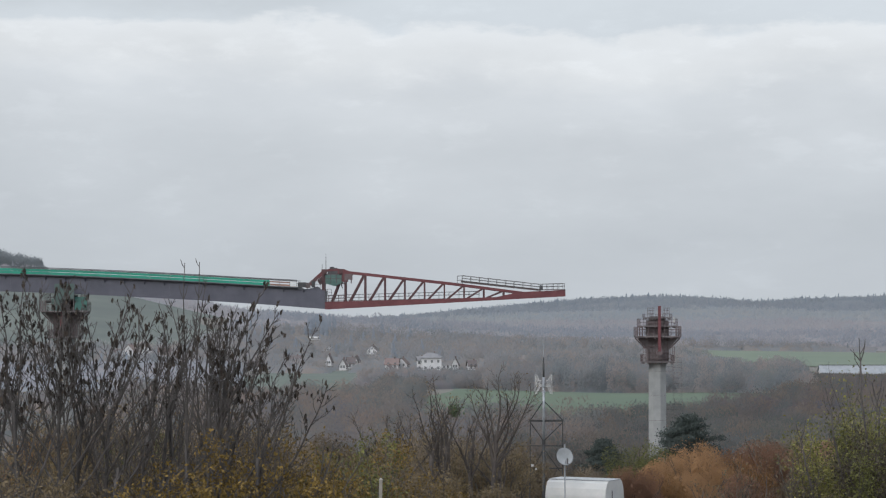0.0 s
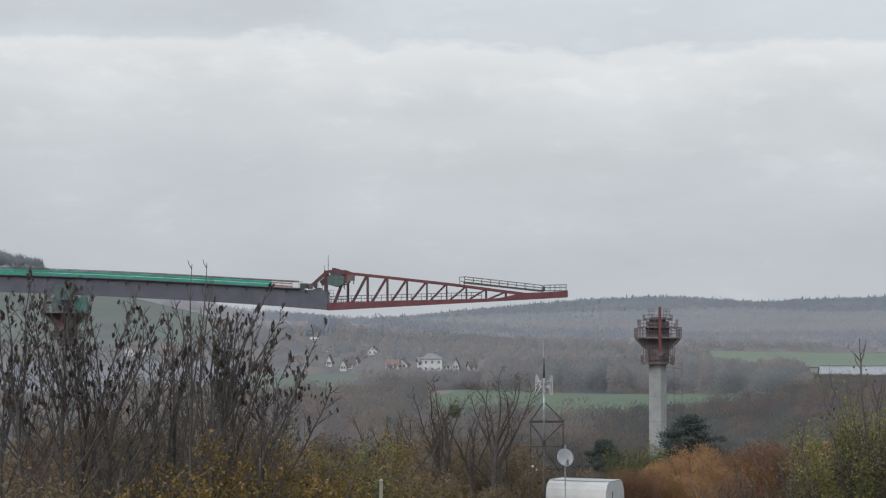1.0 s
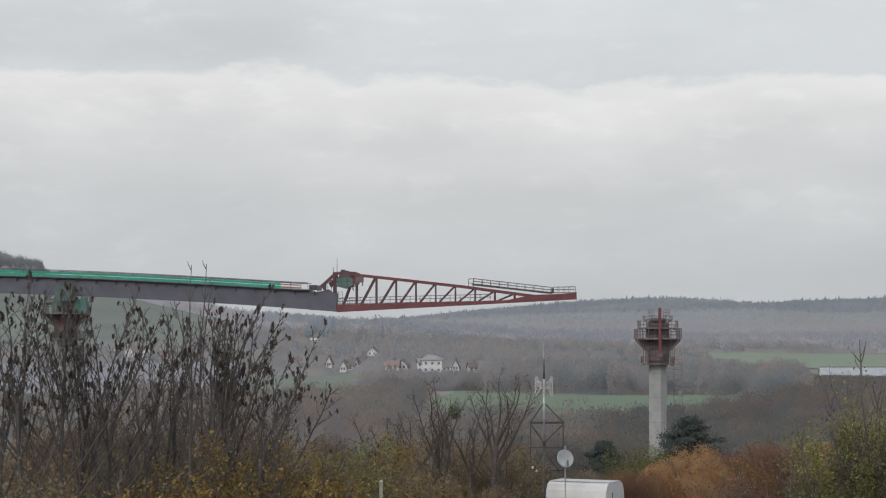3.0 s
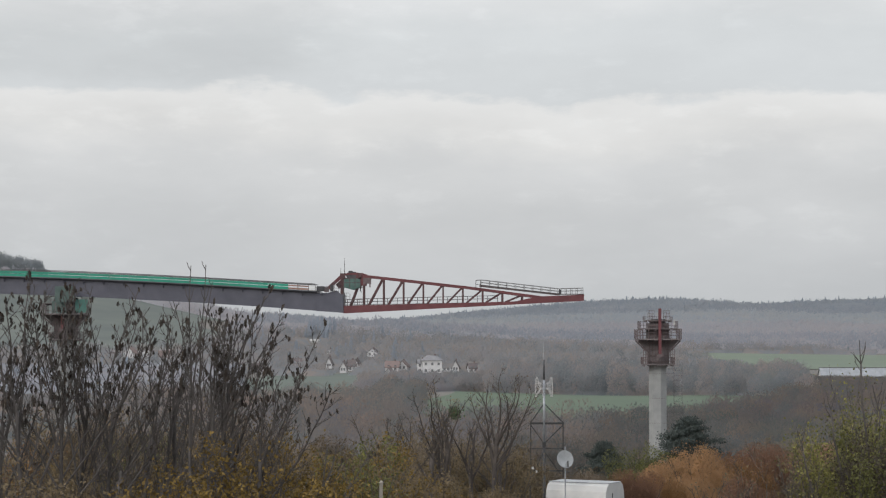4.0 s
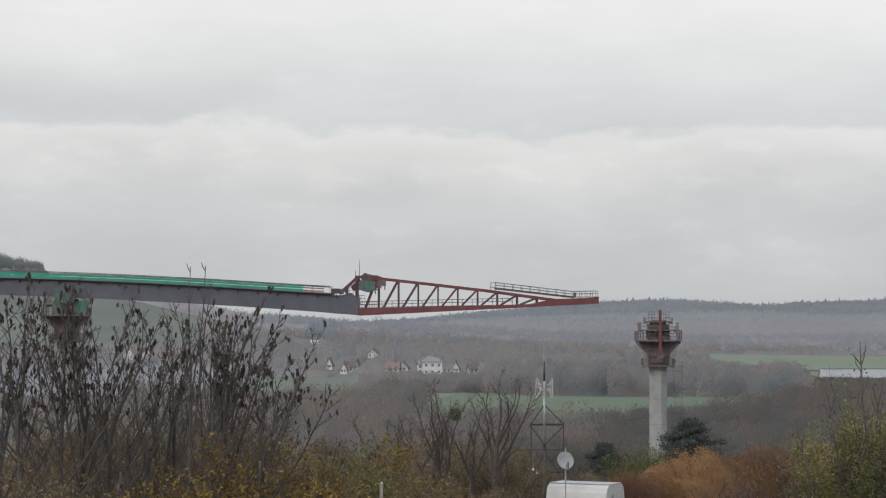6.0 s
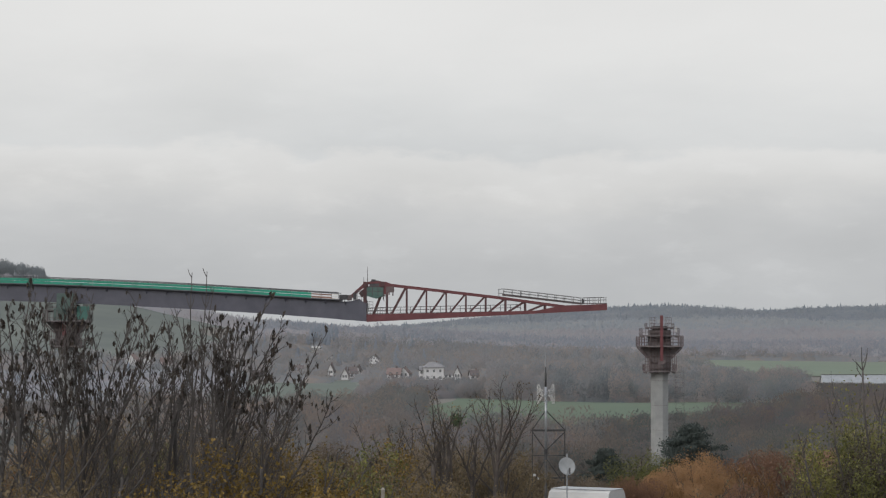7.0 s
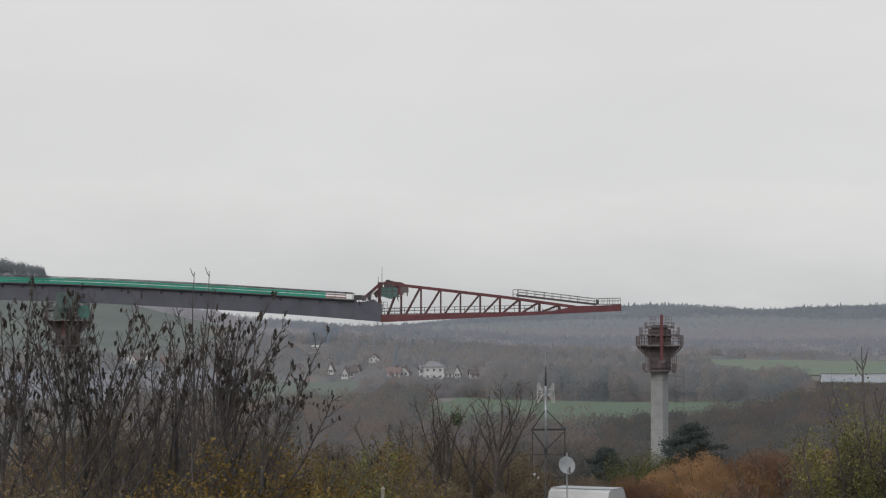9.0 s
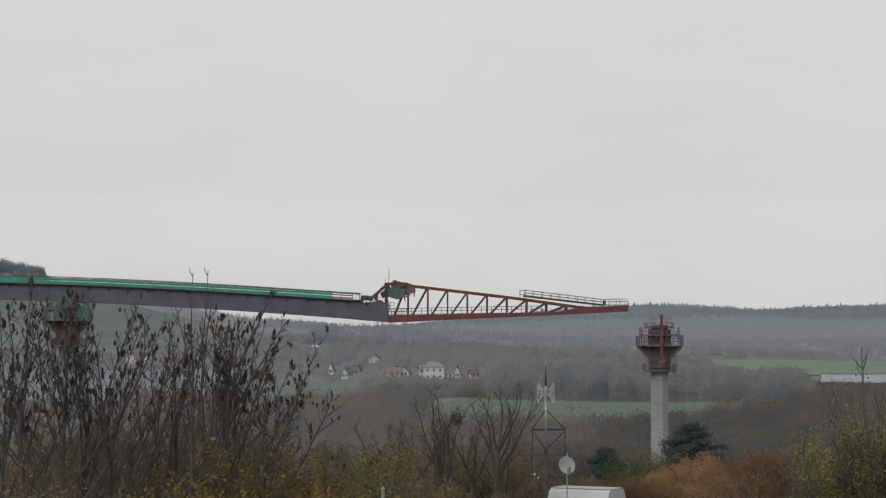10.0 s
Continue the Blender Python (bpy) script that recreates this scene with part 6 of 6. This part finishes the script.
# russet and brown trees lower on the slope, built in four kinds and repeated
KINDS = []
for i, (mat_, lab) in enumerate(((M_RUSSET, "russet"), (M_AUBURN, "auburn"), (M_FADED, "faded brown"), (M_OLIVE, "dull olive"))):
    limbs, tips = ascending(170 + i, 9.3, 12, (-38, 38), (1.0, 4.5), radius=0.16, twig_gap=0.35, twig_len=1.2, depth=38)
    KINDS.append((plant("autumn_tree", f"rounded {lab} autumn tree on the lower slope", "tree", 0, 0, limbs, tips, M_TWIG,
                        [("leaves", crown_facets(180 + i, 42000, 9.0, 7.6, 0.16), mat_, "")], group="autumn trees on the slope", heart=4.2), i))
SPOTS = ((19.0, 195, 0, 0.75), (22.0, 200, 0, 0.9), (16.5, 205, 0, 0.65), (26.0, 205, 1, 0.85), (30.5, 215, 1, 0.95), (33, 230, 2, 1.0), (25, 235, 0, 0.8), (38, 240, 2, 1.0), (44, 250, 2, 1.05), (50, 255, 2, 1.1),
         (13.0, 215, 2, 0.7), (10.0, 240, 2, 0.7), (17, 260, 2, 0.7), (33, 200, 1, 0.9), (36.5, 190, 2, 1.0), (40, 205, 3, 1.0), (29.5, 180, 2, 0.7), (23, 175, 1, 0.55), (19, 172, 0, 0.5),
         (5, 190, 2, 0.8), (0, 180, 2, 0.9), (-5, 185, 3, 0.8), (-10, 195, 2, 0.9), (-16, 190, 2, 1.0), (-22, 200, 2, 1.0), (-28, 200, 2, 1.0), (-34, 210, 2, 1.1), (-12, 230, 2, 1.0), (-20, 240, 0, 0.9), (-30, 250, 2, 1.1), (-40, 250, 2, 1.1), (2, 240, 2, 0.8),
         (0.3, 127, 2, 0.56), (2.2, 131, 2, 0.58), (4.0, 129, 2, 0.54), (1.2, 138, 1, 0.52), (3.2, 140, 2, 0.55), (5.6, 134, 2, 0.5), (-2.0, 132, 2, 0.6), (19.8, 225, 3, 0.95), (22.3, 232, 3, 0.85), (12.5, 150, 1, 0.5), (14.8, 155, 0, 0.5), (10.2, 158, 2, 0.5), (17.2, 160, 0, 0.5), (21, 186, 0, 0.8), (24.5, 190, 0, 0.75), (27.5, 195, 1, 0.85), (14.5, 175, 3, 0.5), (36, 210, 1, 0.95), (-8, 140, 2, 0.6), (-13, 135, 2, 0.7), (-18, 140, 3, 0.7), (-22, 145, 2, 0.8), (-26, 150, 0, 0.7))
first_spot = {}
for n, (x, y, k, s) in enumerate(SPOTS):
    ob = KINDS[k][0]
    m = pose(x, y, float(terrain(x, y)) - 0.1, 0, 0, 57 * n) @ Matrix.Diagonal((s, s, s, 1))
    if k not in first_spot:
        first_spot[k] = ob
        ob.matrix_basis = m
    else:
        cp = copy_thing(first_spot[k], Matrix())
        cp.matrix_basis = m


# pines before the pier
def build_pine(x, y, hgt, wide, rng, lowest):
    """A pine with flat, layered pads of needles on spreading boughs."""
    rnd = random.Random(rng)
    rs = np.random.RandomState(rng)
    limbs, pads = [([Vector((0, 0, -0.4)), Vector((0.1, 0, hgt * 0.35)), Vector((0.3, 0.1, hgt * 0.7)), Vector((0.2, 0, hgt * 0.97))], [0.28, 0.22, 0.14, 0.04], 0)], []
    for k in range(30):
        t = lowest + (0.99 - lowest) * k / 29
        a = k * 2.4
        ln = wide * math.sin(math.pi * min(1, 0.42 + 0.56 * (t - lowest) / (1 - lowest))) * rnd.uniform(0.55, 1.1)
        p = Vector((0.25 * t, 0, hgt * t - 0.3))
        q = p + Vector((math.cos(a) * ln, math.sin(a) * ln, rnd.uniform(0.0, 0.5)))
        limbs.append(([p, p.lerp(q, 0.5) + Vector((0, 0, -0.15)), q], [0.07, 0.045, 0.015], 1))
        for j in range(4):
            c = p.lerp(q, 0.35 + 0.65 * j / 3)
            pads.append((*c, 0.28 + 0.1 * wide * rnd.uniform(0.6, 1.2)))
    pads = np.repeat(np.array(pads), 170, axis=0)
    n = len(pads)
    p = pads[:, :3] + rs.normal(0, 1, (n, 3)) * pads[:, 3:] * np.array([0.75, 0.75, 0.3])
    d = rs.normal(0, 0.5, (n, 3)) + np.array([0, 0, 0.8])
    d /= np.linalg.norm(d, axis=1, keepdims=True)
    w = np.cross(d, rs.normal(0, 1, (n, 3)))
    w /= np.linalg.norm(w, axis=1, keepdims=True) + 1e-6
    ln = rs.uniform(0.16, 0.34, (n, 1))
    tufts = np.stack([p, p + d * ln * 0.5 + w * ln * 0.3, p + d * ln, p + d * ln * 0.5 - w * ln * 0.3], 1).reshape(-1, 3)
    plant("pine_tree", "dark green spreading pine before the bridge pier", "tree", x, y, limbs, [], M_BARK,
          [("foliage", tufts, M_NEEDLE, "dark needle tufts")], group="pines before the pier")


build_pine(33.0, 310, 13.3, 4.7, 201, 0.58)
build_pine(23.0, 330, 9.6, 3.0, 205, 0.55)



# ---- clouds: a far sheet of cloud that drifts towards the horizon ----
def cloud_material():
    """A bank of cloud with a bright lumpy upper edge, paler and greyer layers above and below it."""
    m = bpy.data.materials.new("layered_cloud")
    m.use_nodes = True
    nt = m.node_tree
    nt.nodes.clear()
    N = nt.nodes.new
    out, mixs, tr, em = N("ShaderNodeOutputMaterial"), N("ShaderNodeMixShader"), N("ShaderNodeBsdfTransparent"), N("ShaderNodeEmission")
    co, mp, mp2 = N("ShaderNodeTexCoord"), N("ShaderNodeMapping"), N("ShaderNodeMapping")
    mp.inputs["Scale"].default_value = (0.0022, 0.0022, 0.006)
    mp2.inputs["Scale"].default_value = (0.0010, 0.0010, 0.0022)
    n1, n2 = N("ShaderNodeTexNoise"), N("ShaderNodeTexNoise")
    n1.inputs["Scale"].default_value, n1.inputs["Detail"].default_value, n1.inputs["Roughness"].default_value = 1.0, 7.0, 0.55
    n2.inputs["Scale"].default_value, n2.inputs["Detail"].default_value = 1.0, 4.0
    nt.links.new(co.outputs["Object"], mp.inputs["Vector"])
    nt.links.new(co.outputs["Object"], mp2.inputs["Vector"])
    nt.links.new(mp.outputs[0], n1.inputs["Vector"])
    nt.links.new(mp2.outputs[0], n2.inputs["Vector"])

    def calc(op, a, b, c=None):
        n = N("ShaderNodeMath")
        n.operation = op
        for i, v in enumerate((a, b) if c is None else (a, b, c)):
            if isinstance(v, (int, float)):
                n.inputs[i].default_value = v
            else:
                nt.links.new(v, n.inputs[i])
        return n.outputs[0]

    sep = N("ShaderNodeSeparateXYZ")
    nt.links.new(co.outputs["Object"], sep.inputs[0])
    n3 = N("ShaderNodeTexNoise")
    n3.inputs["Scale"].default_value, n3.inputs["Detail"].default_value, n3.inputs["Roughness"].default_value = 3.0, 6.0, 0.6
    nt.links.new(mp.outputs[0], n3.inputs["Vector"])
    billow = calc("MULTIPLY_ADD", n3.outputs["Fac"], 80.0, -40.0)
    warp = calc("ADD", calc("ADD", billow, calc("MULTIPLY_ADD", n1.outputs["Fac"], 130.0, -65.0)), calc("MULTIPLY_ADD", n2.outputs["Fac"], 260.0, -130.0))
    level = calc("DIVIDE", calc("ADD", sep.outputs["Z"], warp), 1000.0)
    rp = N("ShaderNodeValToRGB")
    steps = ((0.0, (0.53, 0.545, 0.555)), (0.2, (0.59, 0.60, 0.605)), (0.33, (0.65, 0.655, 0.655)), (0.40, (0.735, 0.73, 0.715)), (0.452, (0.775, 0.77, 0.755)),
             (0.470, (0.64, 0.66, 0.668)), (0.58, (0.67, 0.69, 0.695)), (0.72, (0.78, 0.78, 0.775)), (1.0, (0.88, 0.87, 0.85)))
    for i, (p, c) in enumerate(steps):
        el = rp.color_ramp.elements[i] if i < 2 else rp.color_ramp.elements.new(p)
        el.position, el.color = p, (*c, 1)
    nt.links.new(level, rp.inputs[0])
    hs = N("ShaderNodeHueSaturation")
    puff = N("ShaderNodeMapRange")
    puff.interpolation_type = "SMOOTHSTEP"
    puff.inputs["From Min"].default_value, puff.inputs["From Max"].default_value = 0.54, 0.7
    puff.inputs["To Min"].default_value, puff.inputs["To Max"].default_value = 0.0, 0.045
    nt.links.new(n3.outputs["Fac"], puff.inputs["Value"])
    def ramp(value, lo, hi):
        r = N("ShaderNodeMapRange")
        r.interpolation_type = "SMOOTHSTEP"
        r.inputs["From Min"].default_value, r.inputs["From Max"].default_value = lo, hi
        nt.links.new(value, r.inputs["Value"])
        return r.outputs["Result"]

    # a grey rain cloud hangs over the bank on the side of the hill
    height = calc("ADD", sep.outputs["Z"], calc("ADD", billow, calc("MULTIPLY_ADD", n2.outputs["Fac"], 200.0, -100.0)))
    rain = calc("MULTIPLY", calc("MULTIPLY", ramp(height, 455.0, 520.0), ramp(height, 720.0, 620.0)), ramp(calc("ADD", sep.outputs["X"], calc("MULTIPLY", billow, 4.0)), -150.0, -420.0))
    shade = calc("MULTIPLY_ADD", rain, -0.10, 0.0)
    nt.links.new(calc("ADD", calc("ADD", puff.outputs["Result"], shade), calc("MULTIPLY_ADD", n1.outputs["Fac"], 0.24, 0.915)), hs.inputs["Value"])
    nt.links.new(rp.outputs["Color"], hs.inputs["Color"])
    nt.links.new(hs.outputs["Color"], em.inputs["Color"])
    mixs.inputs[0].default_value = 0.92
    nt.links.new(tr.outputs[0], mixs.inputs[1])
    nt.links.new(em.outputs[0], mixs.inputs[2])
    nt.links.new(mixs.outputs[0], out.inputs["Surface"])
    return m


def veil_material():
    """Thin bright even cloud with a soft ragged lower edge."""
    m = bpy.data.materials.new("thin_bright_cloud")
    m.use_nodes = True
    nt = m.node_tree
    nt.nodes.clear()
    N = nt.nodes.new
    out, mixs, tr, em = N("ShaderNodeOutputMaterial"), N("ShaderNodeMixShader"), N("ShaderNodeBsdfTransparent"), N("ShaderNodeEmission")
    co, mp, n1, sep, edge = N("ShaderNodeTexCoord"), N("ShaderNodeMapping"), N("ShaderNodeTexNoise"), N("ShaderNodeSeparateXYZ"), N("ShaderNodeMapRange")
    mp.inputs["Scale"].default_value = (0.0016, 0.0016, 0.005)
    n1.inputs["Scale"].default_value, n1.inputs["Detail"].default_value = 1.0, 6.0
    nt.links.new(co.outputs["Object"], mp.inputs["Vector"])
    nt.links.new(mp.outputs[0], n1.inputs["Vector"])
    nt.links.new(co.outputs["Object"], sep.inputs[0])
    shift = N("ShaderNodeMath")
    shift.operation = "MULTIPLY_ADD"
    shift.inputs[1].default_value = 260.0
    nt.links.new(n1.outputs["Fac"], shift.inputs[0])
    nt.links.new(sep.outputs["Z"], shift.inputs[2])
    edge.interpolation_type = "SMOOTHSTEP"
    edge.inputs["From Min"].default_value, edge.inputs["From Max"].default_value = 0.0, 440.0
    edge.inputs["To Min"].default_value, edge.inputs["To Max"].default_value = 0.0, 0.82
    nt.links.new(shift.outputs[0], edge.inputs["Value"])
    tone = N("ShaderNodeMapRange")
    tone.inputs["To Min"].default_value, tone.inputs["To Max"].default_value = 0.88, 1.0
    nt.links.new(n1.outputs["Fac"], tone.inputs["Value"])
    em.inputs["Color"].default_value = (1.0, 0.995, 0.975, 1)
    nt.links.new(tone.outputs["Result"], em.inputs["Strength"])
    nt.links.new(edge.outputs["Result"], mixs.inputs[0])
    nt.links.new(tr.outputs[0], mixs.inputs[1])
    nt.links.new(em.outputs[0], mixs.inputs[2])
    nt.links.new(mixs.outputs[0], out.inputs["Surface"])
    return m


def cloud_sheet(name, label, material, R, low, high):
    n, k = 48, 24
    vs, fs = [], []
    for j in range(k + 1):
        h = low + (high - low) * j / k
        for i in range(n + 1):
            a = radians(-75 + 150 * i / n)
            r = math.sqrt(max(R * R - (h * 0.9) ** 2, 1e6))
            vs.append((r * math.sin(a), r * math.cos(a), h))
    fs = [(j * (n + 1) + i, (j + 1) * (n + 1) + i, (j + 1) * (n + 1) + i + 1, j * (n + 1) + i + 1) for j in range(k) for i in range(n)]
    me = bpy.data.meshes.new(name)
    me.from_pydata(vs, [], fs)
    me.materials.append(material)
    me.shade_smooth()
    return tagged(new(name, me), label, "cloud", kind="structure")


clouds = cloud_sheet("cloud_sheet", "layered grey-white overcast cloud drifting to the horizon", cloud_material(), 4700.0, -150, 2450)
veil = cloud_sheet("cloud_veil", "thin bright even cloud drawing over the sky", veil_material(), 4500.0, -500, 2000)


# ---- what moves ----
def motions():
    # the girder is pushed forward along its crest curve: seconds, metres past its place at 5 s
    phi = math.asin((JOINT[0] - ARC_X) / ARC)
    zc = JOINT[2] - ARC * math.cos(phi)
    pushed = [(0, -4.04), (0.3, -3.78), (0.5, -3.73), (1.5, -3.72), (2, -3.45), (2.5, -2.91), (3.2, -2.05), (4, -1.1), (4.5, -0.55), (5, 0), (5.5, 0.62), (6.2, 1.45), (7, 2.32), (7.5, 3.06), (8, 3.5), (8.5, 4.18), (9, 4.64), (9.5, 5.25), (10, 5.75)]
    walk(bridge, [(t, pose(ARC_X + ARC * math.sin(phi + m / ARC), JOINT[1], zc + ARC * math.cos(phi + m / ARC), 0, math.degrees(m / ARC), 0)) for t, m in pushed])
    # the cloud sheet sinks towards the horizon as it drifts away
    walk(clouds, [(0, pose(120, 0, 170)), (5, pose(0, 0, 0)), (10, pose(-120, 0, -170))])
    walk(veil, [(0, pose(60, 0, 1360)), (5, pose(0, 0, 600)), (10, pose(-60, 0, -160))])
    # wind in the tall trees: seconds and degrees of lean
    for i, tree in enumerate(SWAYING):
        x, y, z = tree.matrix_basis.translation
        lean = [(0, -0.75), (0.6, -0.1), (1, 0.1), (1.7, -0.1), (2.5, -0.15), (3.3, 0.15), (4, 0), (4.5, 0.05), (5, -0.05), (5.5, -0.3), (6.3, 0.0), (7, -0.1), (7.5, -0.25), (8.2, 0.1), (9, 0.2), (9.5, 0.0), (10, 0.05)]
        walk(tree, [(t, pose(x, y, z, 0.15 * math.sin(t * 3 + i), a * (0.8 + 0.1 * (i % 4)), 0)) for t, a in lean])


motions()
